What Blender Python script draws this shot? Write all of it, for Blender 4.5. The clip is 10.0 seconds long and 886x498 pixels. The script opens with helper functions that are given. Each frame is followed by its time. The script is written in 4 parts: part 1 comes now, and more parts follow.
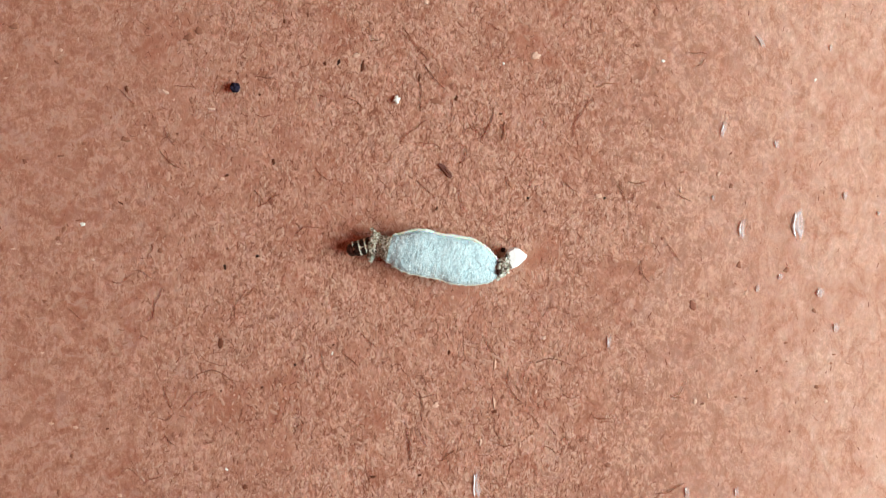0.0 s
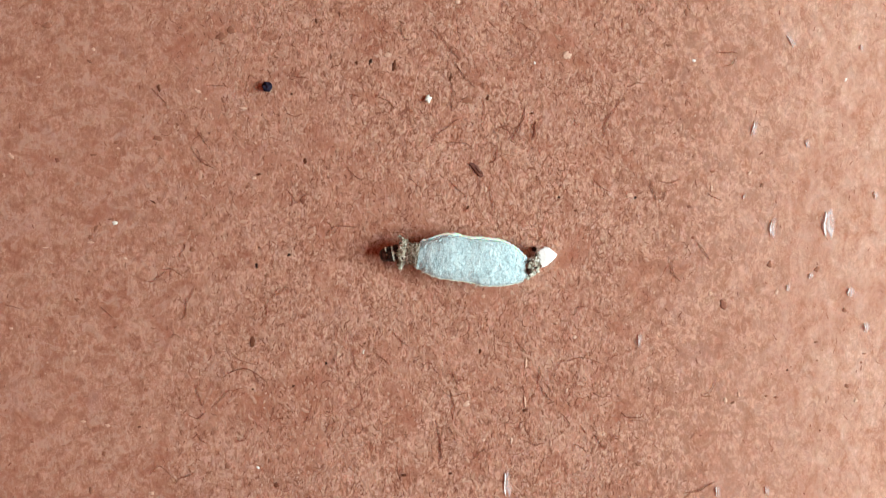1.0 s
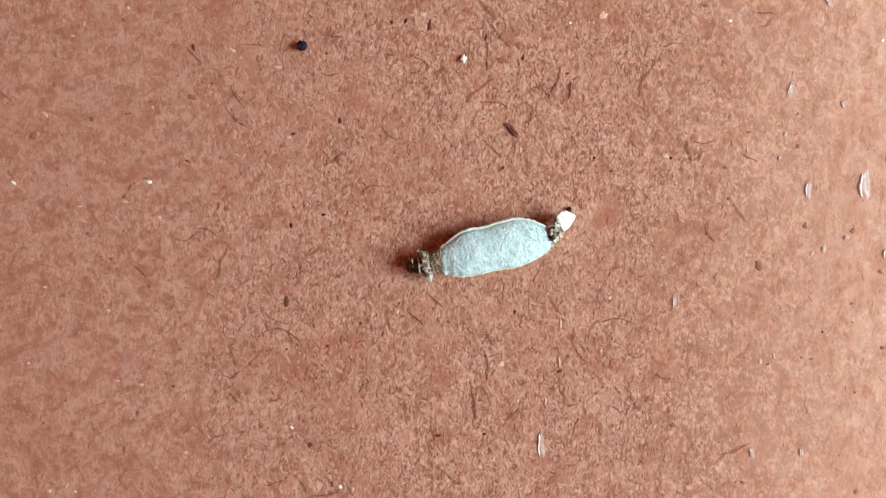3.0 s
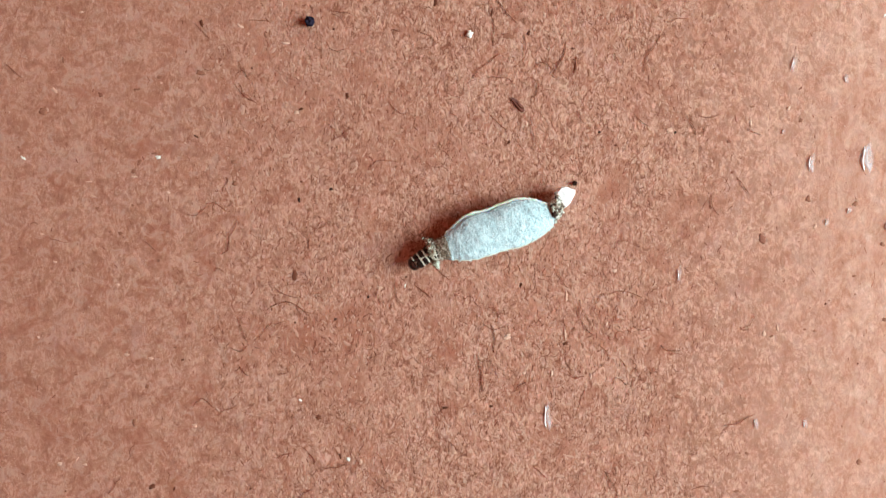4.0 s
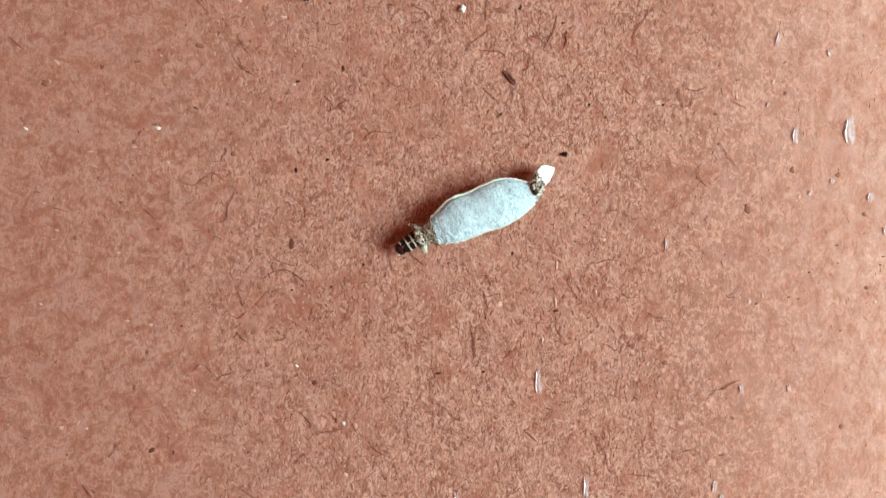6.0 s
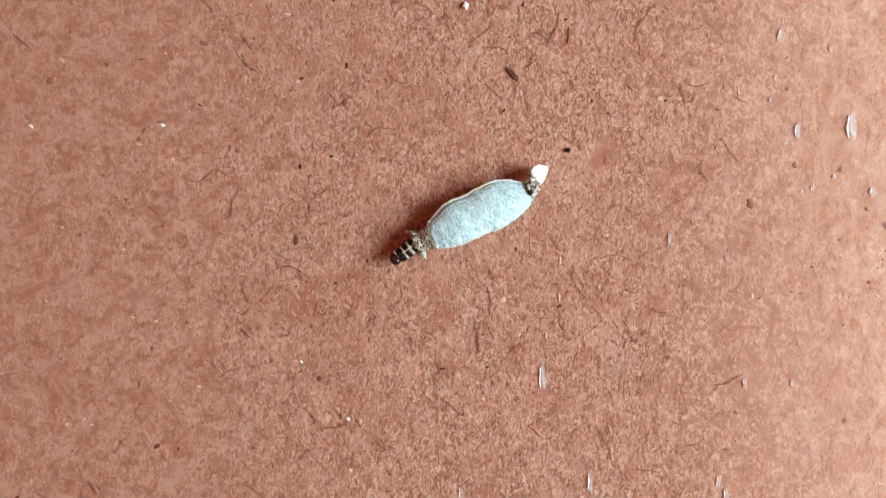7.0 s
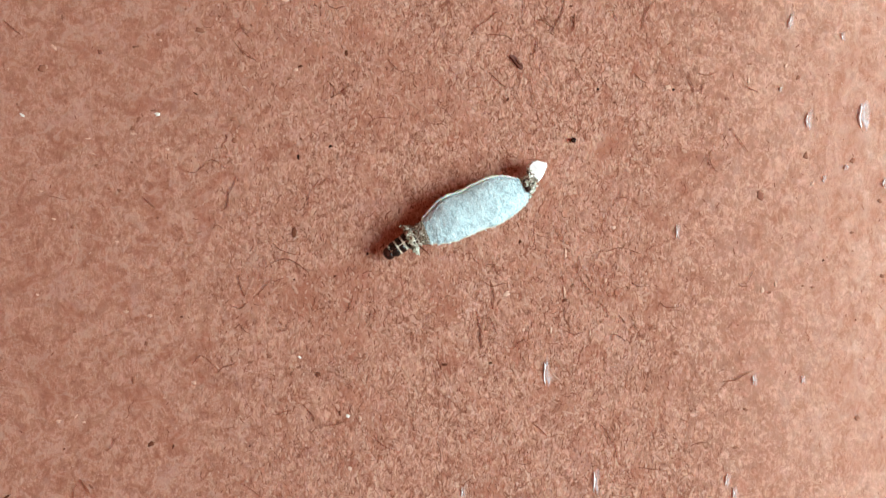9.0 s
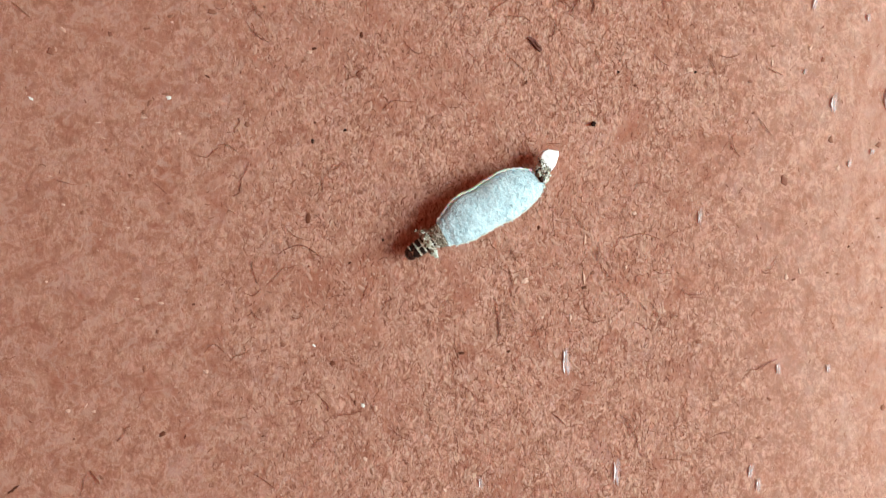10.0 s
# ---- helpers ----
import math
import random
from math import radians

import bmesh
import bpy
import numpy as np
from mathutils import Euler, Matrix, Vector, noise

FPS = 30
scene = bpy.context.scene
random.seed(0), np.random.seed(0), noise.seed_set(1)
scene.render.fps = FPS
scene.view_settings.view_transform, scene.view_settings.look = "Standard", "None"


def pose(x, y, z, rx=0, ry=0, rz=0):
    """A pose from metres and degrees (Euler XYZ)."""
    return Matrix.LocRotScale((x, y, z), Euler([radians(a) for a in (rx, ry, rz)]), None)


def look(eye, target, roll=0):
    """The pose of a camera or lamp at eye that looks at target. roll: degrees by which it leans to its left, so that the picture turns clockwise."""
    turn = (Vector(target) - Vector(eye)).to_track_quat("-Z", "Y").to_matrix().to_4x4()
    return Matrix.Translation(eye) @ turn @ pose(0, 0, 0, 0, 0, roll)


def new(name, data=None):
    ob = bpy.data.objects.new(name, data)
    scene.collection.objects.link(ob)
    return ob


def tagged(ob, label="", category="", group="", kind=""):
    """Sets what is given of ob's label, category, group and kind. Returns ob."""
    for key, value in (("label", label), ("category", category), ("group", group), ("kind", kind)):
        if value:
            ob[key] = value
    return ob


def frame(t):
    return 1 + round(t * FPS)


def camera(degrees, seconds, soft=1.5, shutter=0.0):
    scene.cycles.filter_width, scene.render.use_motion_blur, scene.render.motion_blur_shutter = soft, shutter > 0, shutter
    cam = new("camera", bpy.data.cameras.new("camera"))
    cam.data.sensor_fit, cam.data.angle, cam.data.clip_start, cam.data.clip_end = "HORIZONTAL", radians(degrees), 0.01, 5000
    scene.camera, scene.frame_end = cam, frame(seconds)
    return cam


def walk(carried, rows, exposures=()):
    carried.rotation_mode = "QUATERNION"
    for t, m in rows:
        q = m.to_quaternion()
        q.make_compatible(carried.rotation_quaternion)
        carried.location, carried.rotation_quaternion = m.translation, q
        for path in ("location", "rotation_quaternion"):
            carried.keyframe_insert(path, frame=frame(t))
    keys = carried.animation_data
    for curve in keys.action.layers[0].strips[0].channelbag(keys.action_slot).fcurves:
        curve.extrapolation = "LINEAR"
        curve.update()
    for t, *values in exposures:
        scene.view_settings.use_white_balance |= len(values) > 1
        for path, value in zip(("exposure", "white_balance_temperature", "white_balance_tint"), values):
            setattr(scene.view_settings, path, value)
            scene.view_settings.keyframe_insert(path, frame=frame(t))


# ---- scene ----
# A case-bearing caterpillar drags its silk case over a sheet of brown cardboard. Lengths below are millimetres where MM scales them.
MM = 0.001
cam = camera(68.0, 10.0, soft=1.4)
# seconds, x, y, height, pitch, yaw, roll of a hand-held camera that looks straight down
CAMERA_ROWS = [
    (0.00, 0.000, -0.000, 52.300, 0.000, 0.001, -0.000),
    (0.10, 0.313, -0.228, 52.471, 0.007, 0.024, -0.053),
    (0.20, -0.079, -0.324, 52.642, 0.015, 0.047, -0.107),
    (0.30, -0.965, 0.005, 52.585, 0.023, 0.071, -0.073),
    (0.40, -1.532, -0.261, 52.529, 0.030, 0.094, -0.040),
    (0.50, -1.938, -0.216, 52.472, 0.038, 0.118, -0.006),
    (0.60, -2.283, -0.486, 52.525, 0.029, 0.108, 0.019),
    (0.70, -2.361, -0.407, 52.577, 0.021, 0.099, 0.044),
    (0.80, -3.116, -0.379, 52.531, 0.013, 0.090, 0.049),
    (0.90, -2.850, -0.360, 52.484, 0.004, 0.080, 0.053),
    (1.00, -2.419, -0.078, 52.438, -0.004, 0.071, 0.058),
    (1.10, -2.271, -0.268, 52.184, -0.018, 0.074, 0.056),
    (1.20, -1.984, -0.433, 51.930, -0.032, 0.078, 0.053),
    (1.30, -1.640, -0.471, 52.003, -0.046, 0.082, 0.040),
    (1.40, -1.003, -0.837, 52.077, -0.060, 0.085, 0.028),
    (1.50, -0.538, -1.167, 52.150, -0.074, 0.089, 0.015),
    (1.60, -1.003, -1.487, 52.003, -0.070, 0.093, 0.009),
    (1.70, -1.080, -1.132, 51.856, -0.067, 0.098, 0.003),
    (1.80, -0.622, -0.639, 52.028, -0.064, 0.102, 0.054),
    (1.90, -0.462, -0.227, 52.199, -0.061, 0.107, 0.104),
    (2.00, -0.976, -0.274, 52.371, -0.058, 0.111, 0.155),
    (2.10, -1.555, -0.464, 52.274, -0.068, 0.132, 0.172),
    (2.20, -1.760, -0.786, 52.177, -0.077, 0.153, 0.189),
    (2.30, -2.284, -1.020, 52.205, -0.087, 0.174, 0.192),
    (2.40, -2.762, -1.336, 52.232, -0.097, 0.196, 0.194),
    (2.50, -3.094, -1.654, 52.260, -0.107, 0.217, 0.197),
    (2.60, -3.378, -2.059, 52.281, -0.114, 0.205, 0.228),
    (2.70, -3.922, -2.373, 52.302, -0.122, 0.192, 0.259),
    (3.80, -5.831, -4.990, 52.587, -0.207, 0.054, 0.147),
    (3.90, -5.816, -5.175, 52.700, -0.214, 0.042, 0.128),
    (4.00, -5.753, -5.158, 52.813, -0.222, 0.029, 0.109),
    (4.10, -5.948, -5.052, 52.857, -0.225, 0.007, 0.205),
    (4.20, -6.307, -5.277, 52.901, -0.229, -0.015, 0.302),
    (4.30, -6.221, -5.570, 53.072, -0.232, -0.037, 0.270),
    (4.40, -6.015, -6.267, 53.244, -0.236, -0.059, 0.237),
    (4.50, -6.070, -6.946, 53.415, -0.239, -0.081, 0.205),
    (4.60, -5.705, -6.967, 53.699, -0.243, -0.090, 0.220),
    (4.70, -5.594, -7.079, 53.983, -0.248, -0.099, 0.235),
    (4.80, -5.360, -6.784, 53.996, -0.252, -0.108, 0.240),
    (4.90, -5.260, -7.063, 54.008, -0.257, -0.117, 0.244),
    (5.00, -5.122, -7.420, 54.021, -0.261, -0.126, 0.249),
    (5.10, -5.339, -7.796, 53.838, -0.253, -0.131, 0.216),
    (5.20, -5.206, -7.965, 53.655, -0.245, -0.137, 0.182),
    (6.30, -5.455, -7.664, 54.351, -0.157, -0.200, 0.196),
    (6.40, -5.049, -7.829, 54.426, -0.149, -0.206, 0.197),
    (6.50, -4.941, -8.240, 54.501, -0.141, -0.211, 0.197),
    (6.60, -5.040, -8.988, 54.397, -0.114, -0.201, 0.167),
    (6.70, -4.860, -9.455, 54.293, -0.087, -0.191, 0.136),
    (6.80, -4.684, -9.483, 54.300, -0.060, -0.181, 0.096),
    (6.90, -4.967, -8.938, 54.307, -0.032, -0.171, 0.055),
    (7.00, -5.692, -8.233, 54.314, -0.005, -0.161, 0.015),
    (7.10, -6.534, -7.620, 54.273, 0.005, -0.195, 0.140),
    (7.20, -6.845, -7.400, 54.232, 0.016, -0.230, 0.265),
    (7.30, -6.616, -7.414, 54.174, 0.026, -0.264, 0.247),
    (7.40, -7.063, -7.651, 54.117, 0.036, -0.298, 0.228),
    (7.50, -7.658, -7.944, 54.059, 0.046, -0.332, 0.210),
    (7.60, -7.710, -8.219, 53.955, 0.053, -0.329, 0.257),
    (7.70, -7.802, -8.792, 53.851, 0.060, -0.325, 0.305),
    (7.80, -7.946, -9.639, 53.986, 0.067, -0.321, 0.220),
    (7.90, -7.563, -10.308, 54.121, 0.073, -0.318, 0.134),
    (8.00, -7.112, -10.359, 54.256, 0.080, -0.314, 0.049),
    (8.10, -7.183, -10.227, 54.019, 0.073, -0.326, 0.069),
    (8.20, -7.146, -9.482, 53.782, 0.065, -0.337, 0.089),
    (8.30, -6.960, -9.054, 53.786, 0.057, -0.349, 0.115),
    (8.40, -6.593, -8.864, 53.790, 0.049, -0.360, 0.141),
    (8.50, -6.455, -8.774, 53.794, 0.041, -0.372, 0.167),
    (8.60, -6.150, -8.749, 53.508, 0.034, -0.346, 0.112),
    (8.70, -6.318, -8.257, 53.222, 0.026, -0.319, 0.056),
    (8.80, -6.721, -8.060, 53.115, 0.018, -0.292, 0.057),
    (8.90, -6.717, -8.451, 53.008, 0.011, -0.266, 0.057),
    (9.00, -5.937, -8.836, 52.901, 0.003, -0.239, 0.058),
    (9.10, -5.698, -9.016, 52.755, 0.007, -0.236, 0.015),
    (9.20, -5.643, -8.852, 52.609, 0.011, -0.233, -0.028),
    (9.30, -5.769, -8.831, 52.438, 0.015, -0.230, 0.002),
    (9.40, -5.932, -8.983, 52.266, 0.020, -0.228, 0.031),
    (9.50, -6.283, -9.051, 52.095, 0.024, -0.225, 0.061),
    (9.60, -6.481, -9.228, 52.091, 0.013, -0.209, 0.081),
    (9.70, -6.616, -9.261, 52.088, 0.001, -0.192, 0.102),
    (9.80, -7.209, -9.666, 51.999, -0.010, -0.175, 0.083),
    (9.90, -7.310, -9.838, 51.909, -0.022, -0.159, 0.064),
    (10.00, -7.192, -9.902, 51.820, -0.033, -0.142, 0.045),
]
walk(cam, [(t, pose(x * MM, y * MM, h * MM, pitch, yaw, roll)) for t, x, y, h, pitch, yaw, roll in CAMERA_ROWS],
     exposures=[(0.0, -0.89, 6700, 11), (2.5, -0.87, 6700, 11), (4.0, -0.82, 6500, 10), (6.5, -0.83, 6500, 10), (10.0, -0.82, 6500, 10)])

# ---- light: one side lamp in an opening made up for it, plus sky fill ----
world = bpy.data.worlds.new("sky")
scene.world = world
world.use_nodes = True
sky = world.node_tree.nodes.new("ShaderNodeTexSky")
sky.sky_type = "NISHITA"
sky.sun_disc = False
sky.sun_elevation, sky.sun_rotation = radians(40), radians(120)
# red-orange fill mixed over the clear sky, added to redden the shadows
warm_fill = world.node_tree.nodes.new("ShaderNodeMix")
warm_fill.data_type = "RGBA"
warm_fill.inputs[0].default_value = 0.562
warm_fill.inputs[7].default_value = (20.3, 6.41, 3.31, 1)
world.node_tree.links.new(sky.outputs["Color"], warm_fill.inputs[6])
world.node_tree.links.new(warm_fill.outputs[2], world.node_tree.nodes["Background"].inputs["Color"])
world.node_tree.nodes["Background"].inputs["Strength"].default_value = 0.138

LAMP_Y, LAMP_Z, LAMP_W, LAMP_H, WALL_X = -0.03, 0.171, 0.20, 0.18, 0.284
# added area lamp for an unseen source, sized and placed to match the shading
lamp_data = bpy.data.lights.new("side_key_lamp", "AREA")
lamp_data.shape, lamp_data.size, lamp_data.size_y = "RECTANGLE", LAMP_W, LAMP_H
lamp_data.energy, lamp_data.color = 5.0, (0.775, 1.0, 1.02)
lamp = new("side_key_lamp", lamp_data)
lamp.matrix_basis = look((WALL_X, LAMP_Y, LAMP_Z), (0, 0, 0))

# ---- materials ----


class Nodes:
    """Small helper round one node material."""

    def __init__(self, name):
        self.mat = bpy.data.materials.new(name)
        self.mat.use_nodes = True
        self.tree = self.mat.node_tree
        self.bsdf = self.tree.nodes["Principled BSDF"]

    def add(self, kind, **values):
        node = self.tree.nodes.new(kind)
        for key, value in values.items():
            node.inputs[key.replace("_", " ")].default_value = value
        return node

    def link(self, a, b):
        self.tree.links.new(a, b)

    def coords(self, scale, turn=0.0):
        tex = self.add("ShaderNodeTexCoord")
        mapping = self.add("ShaderNodeMapping", Scale=scale, Rotation=(0, 0, radians(turn)))
        self.link(tex.outputs["Object"], mapping.inputs["Vector"])
        return mapping.outputs["Vector"]

    def noise(self, vector, scale=1.0, detail=4.0, rough=0.6, distortion=0.0):
        node = self.add("ShaderNodeTexNoise", Scale=scale, Detail=detail, Roughness=rough, Distortion=distortion)
        self.link(vector, node.inputs["Vector"])
        return node.outputs["Fac"]

    def ramp(self, fac, *stops):
        node = self.add("ShaderNodeValToRGB")
        ramp = node.color_ramp
        while len(ramp.elements) < len(stops):
            ramp.elements.new(0.5)
        for element, (at, colour) in zip(ramp.elements, stops):
            element.position, element.color = at, (*colour, 1)
        self.link(fac, node.inputs["Fac"])
        return node.outputs["Color"]

    def mix(self, fac, a, b, blend="MIX"):
        node = self.tree.nodes.new("ShaderNodeMix")
        node.data_type, node.blend_type = "RGBA", blend
        for value, slot in ((fac, 0), (a, 6), (b, 7)):
            if hasattr(value, "is_output"):
                self.link(value, node.inputs[slot])
            elif slot == 0:
                node.inputs[0].default_value = value
            else:
                node.inputs[slot].default_value = (*value, 1)
        return node.outputs[2]

    def math(self, how, a, b):
        node = self.tree.nodes.new("ShaderNodeMath")
        node.operation = how
        for i, value in enumerate((a, b)):
            if hasattr(value, "is_output"):
                self.link(value, node.inputs[i])
            else:
                node.inputs[i].default_value = value
        return node.outputs[0]

    def bump(self, height, distance, strength=1.0):
        node = self.add("ShaderNodeBump", Strength=strength, Distance=distance)
        self.link(height, node.inputs["Height"])
        self.link(node.outputs["Normal"], self.bsdf.inputs["Normal"])

    def done(self, colour=None, rough=0.8, **values):
        if colour is not None:
            if hasattr(colour, "is_output"):
                self.link(colour, self.bsdf.inputs["Base Color"])
            else:
                self.bsdf.inputs["Base Color"].default_value = (*colour, 1)
        self.bsdf.inputs["Roughness"].default_value = rough
        for key, value in values.items():
            self.bsdf.inputs[key.replace("_", " ")].default_value = value
        return self.mat


def cardboard_material():
    n = Nodes("brown_cardboard")
    v = n.coords((1000, 1000, 1000))
    grain = n.noise(n.coords((2050, 1120, 1000), 8), 1.0, 5, 0.6, 1.9)
    fine = n.noise(n.coords((6200, 2900, 1000), -9), 1.0, 3, 0.6, 1.3)
    both = n.math("ADD", n.math("MULTIPLY", grain, 0.68), n.math("MULTIPLY", fine, 0.32))
    colour = n.ramp(both, (0.39, (0.21, 0.078, 0.048)), (0.465, (0.385, 0.178, 0.122)), (0.53, (0.48, 0.247, 0.177)), (0.60, (0.63, 0.375, 0.285)))
    # detail fades on the left to fit the blurred edge of the view
    tex = n.add("ShaderNodeTexCoord")
    split = n.add("ShaderNodeSeparateXYZ")
    n.link(tex.outputs["Object"], split.inputs[0])
    across = n.math("ADD", n.math("MULTIPLY", split.outputs["X"], 1000.0), n.math("MULTIPLY", n.noise(v, 0.2, 3, 0.6), 8.0))
    left_blur = n.ramp(n.math("DIVIDE", n.math("ADD", across, 28.0), 20.0), (0.0, (0.42, 0.42, 0.42)), (1.0, (0, 0, 0)))
    colour = n.mix(left_blur, colour, (0.405, 0.182, 0.122))
    # thin curled seams between the matted paper flakes, gathered in some places
    bent = n.noise(n.coords((1150, 700, 1000), 12), 1.0, 2, 0.5, 2.6)
    seam = n.math("ABSOLUTE", n.math("SUBTRACT", bent, 0.5), 0.0)
    gather = n.ramp(n.noise(v, 0.35, 3, 0.6), (0.42, (0.1, 0.1, 0.1)), (0.60, (0.8, 0.8, 0.8)))
    line = n.math("MULTIPLY", n.ramp(seam, (0.006, (1, 1, 1)), (0.022, (0, 0, 0))), n.math("MULTIPLY", gather, n.math("SUBTRACT", 1.0, left_blur)))
    colour = n.mix(line, colour, (0.20, 0.073, 0.046))
    # red-brown and pale patches a few millimetres wide
    patch = n.noise(v, 0.42, 5, 0.62, 0.8)
    colour = n.mix(n.ramp(patch, (0.52, (0, 0, 0)), (0.68, (0.5, 0.5, 0.5))), colour, (0.53, 0.295, 0.215))
    colour = n.mix(n.ramp(patch, (0.31, (0.68, 0.68, 0.68)), (0.46, (0, 0, 0))), colour, (0.30, 0.107, 0.066))
    stain = n.noise(v, 0.2, 4, 0.6, 0.5)
    colour = n.mix(n.ramp(stain, (0.52, (0, 0, 0)), (0.70, (0.8, 0.8, 0.8))), colour, (0.34, 0.125, 0.078))
    broad = n.noise(v, 0.055, 3, 0.5)
    colour = n.mix(n.ramp(broad, (0.45, (0, 0, 0)), (0.70, (0.35, 0.35, 0.35))), colour, (0.40, 0.175, 0.12))
    # soft brown mottling beside the glue, fitted to the view's blurred right side
    blot = n.noise(n.coords((1000, 820, 1000), 20), 1.2, 6, 0.68, 1.2)
    beside = n.ramp(n.math("DIVIDE", across, 30.0), (0.42, (0, 0, 0)), (0.62, (0.6, 0.6, 0.6)), (0.9, (0.55, 0.55, 0.55)), (1.0, (0.3, 0.3, 0.3)))
    colour = n.mix(n.math("MULTIPLY", beside, n.ramp(blot, (0.49, (0, 0, 0)), (0.56, (1, 1, 1)))), colour, (0.25, 0.098, 0.060))
    colour = n.mix(n.math("MULTIPLY", beside, n.ramp(blot, (0.34, (0.8, 0.8, 0.8)), (0.46, (0, 0, 0)))), colour, (0.60, 0.34, 0.25))
    # broad soft mottling on the left, fitted to the view's blurred edge
    mottle = n.noise(n.coords((850, 1000, 1000), -20), 1.0, 6, 0.68, 1.0)
    left = n.ramp(n.math("DIVIDE", n.math("ADD", across, 30.0), 24.0), (0.25, (0.6, 0.6, 0.6)), (1.0, (0, 0, 0)))
    colour = n.mix(n.math("MULTIPLY", left, n.ramp(mottle, (0.50, (0, 0, 0)), (0.62, (1, 1, 1)))), colour, (0.285, 0.112, 0.070))
    colour = n.mix(n.math("MULTIPLY", left, n.ramp(mottle, (0.38, (0.95, 0.95, 0.95)), (0.49, (0, 0, 0)))), colour, (0.48, 0.285, 0.22))
    # faint greyish smudges of dried glue here and there
    smudge = n.ramp(n.noise(n.coords((1000, 800, 1000), 15), 0.33, 5, 0.66, 0.8), (0.57, (0, 0, 0)), (0.70, (0.28, 0.28, 0.28)))
    colour = n.mix(smudge, colour, (0.46, 0.268, 0.232))
    # a dried glue smear along one side, its paleness also painting in brighter light
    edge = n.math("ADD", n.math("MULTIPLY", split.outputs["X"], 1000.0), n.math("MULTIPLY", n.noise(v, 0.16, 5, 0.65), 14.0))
    smear_light = n.ramp(n.math("DIVIDE", n.math("SUBTRACT", edge, 18.5), 36.0), (0.0, (0, 0, 0)), (0.5, (0.45, 0.45, 0.45)), (1.0, (0.72, 0.72, 0.72)))
    smear_light_tint = n.ramp(n.noise(n.coords((1000, 620, 1000)), 0.7, 6, 0.66, 1.0), (0.36, (0.47, 0.222, 0.15)), (0.48, (0.61, 0.352, 0.265)), (0.54, (0.65, 0.395, 0.305)), (0.64, (0.72, 0.48, 0.39)))
    colour = n.mix(smear_light, colour, smear_light_tint)
    n.bump(n.math("SUBTRACT", both, n.math("MULTIPLY", line, 0.25)), 0.00005, 0.6)
    # light soaks a little way into the paper, red deepest
    n.bsdf.inputs["Subsurface Radius"].default_value = (1.0, 0.28, 0.14)
    return n.done(colour, 0.88, Specular_IOR_Level=0.12, Subsurface_Weight=0.35, Subsurface_Scale=0.0007)


def fibre_material(name, dark, light):
    n = Nodes(name)
    geo = n.add("ShaderNodeNewGeometry")
    colour = n.ramp(geo.outputs["Random Per Island"], (0.0, dark), (1.0, light))
    return n.done(colour, 0.9, Specular_IOR_Level=0.08)


def speck_material(name, dark, light, rough=0.7, scale=5200):
    n = Nodes(name)
    info = n.add("ShaderNodeObjectInfo")
    speckle = n.noise(n.coords((scale, scale, scale)), 1.0, 4, 0.65)
    fac = n.math("ADD", n.math("MULTIPLY", speckle, 0.7), n.math("MULTIPLY", info.outputs["Random"], 0.3))
    n.bump(speckle, 0.00006, 0.6)
    return n.done(n.ramp(fac, (0.3, dark), (0.75, light)), rough, Specular_IOR_Level=0.05)


def silk_material():
    n = Nodes("wrinkled_grey_silk")
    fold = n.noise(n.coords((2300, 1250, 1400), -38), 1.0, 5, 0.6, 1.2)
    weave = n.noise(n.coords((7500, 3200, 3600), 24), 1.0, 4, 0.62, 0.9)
    end_noise = n.noise(n.coords((800, 1000, 1000)), 1.0, 5, 0.62)
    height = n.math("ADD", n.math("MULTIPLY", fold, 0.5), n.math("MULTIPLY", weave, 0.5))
    # fold shading put into the colour: low folds darker, high folds paler
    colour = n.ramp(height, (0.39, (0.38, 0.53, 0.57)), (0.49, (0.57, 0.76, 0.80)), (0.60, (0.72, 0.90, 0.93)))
    # sharp slanting creases, and worn grey that also paints in shade, towards both ends
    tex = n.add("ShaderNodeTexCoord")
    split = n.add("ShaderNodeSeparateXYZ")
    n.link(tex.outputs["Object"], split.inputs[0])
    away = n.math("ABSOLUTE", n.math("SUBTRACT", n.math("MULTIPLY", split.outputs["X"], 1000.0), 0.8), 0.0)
    worn_shade = n.math("ADD", end_noise, n.math("MULTIPLY", away, 0.062))
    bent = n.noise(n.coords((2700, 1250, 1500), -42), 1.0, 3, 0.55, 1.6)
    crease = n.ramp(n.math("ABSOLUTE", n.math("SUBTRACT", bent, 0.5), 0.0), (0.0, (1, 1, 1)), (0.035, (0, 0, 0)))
    crease = n.math("MULTIPLY", crease, n.ramp(worn_shade, (0.46, (0.12, 0.12, 0.12)), (0.68, (1, 1, 1))))
    # crease lines tinted darker to paint in the shade they hold
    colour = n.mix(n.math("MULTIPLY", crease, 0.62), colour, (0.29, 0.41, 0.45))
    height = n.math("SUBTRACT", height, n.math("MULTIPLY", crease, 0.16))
    colour = n.mix(n.ramp(worn_shade, (0.52, (0, 0, 0)), (0.86, (0.34, 0.34, 0.34))), colour, (0.34, 0.42, 0.455))
    # tiny dark pits
    pit = n.noise(n.coords((2600, 2600, 2600)), 1.0, 2, 0.5)
    colour = n.mix(n.ramp(pit, (0.24, (0.55, 0.55, 0.55)), (0.31, (0, 0, 0))), colour, (0.20, 0.24, 0.25))
    n.bump(height, 0.00018, 1.0)
    n.bsdf.inputs["Subsurface Radius"].default_value = (1.0, 0.95, 0.9)
    return n.done(colour, 0.5, Specular_IOR_Level=0.38, Subsurface_Weight=0.5, Subsurface_Scale=0.0013)


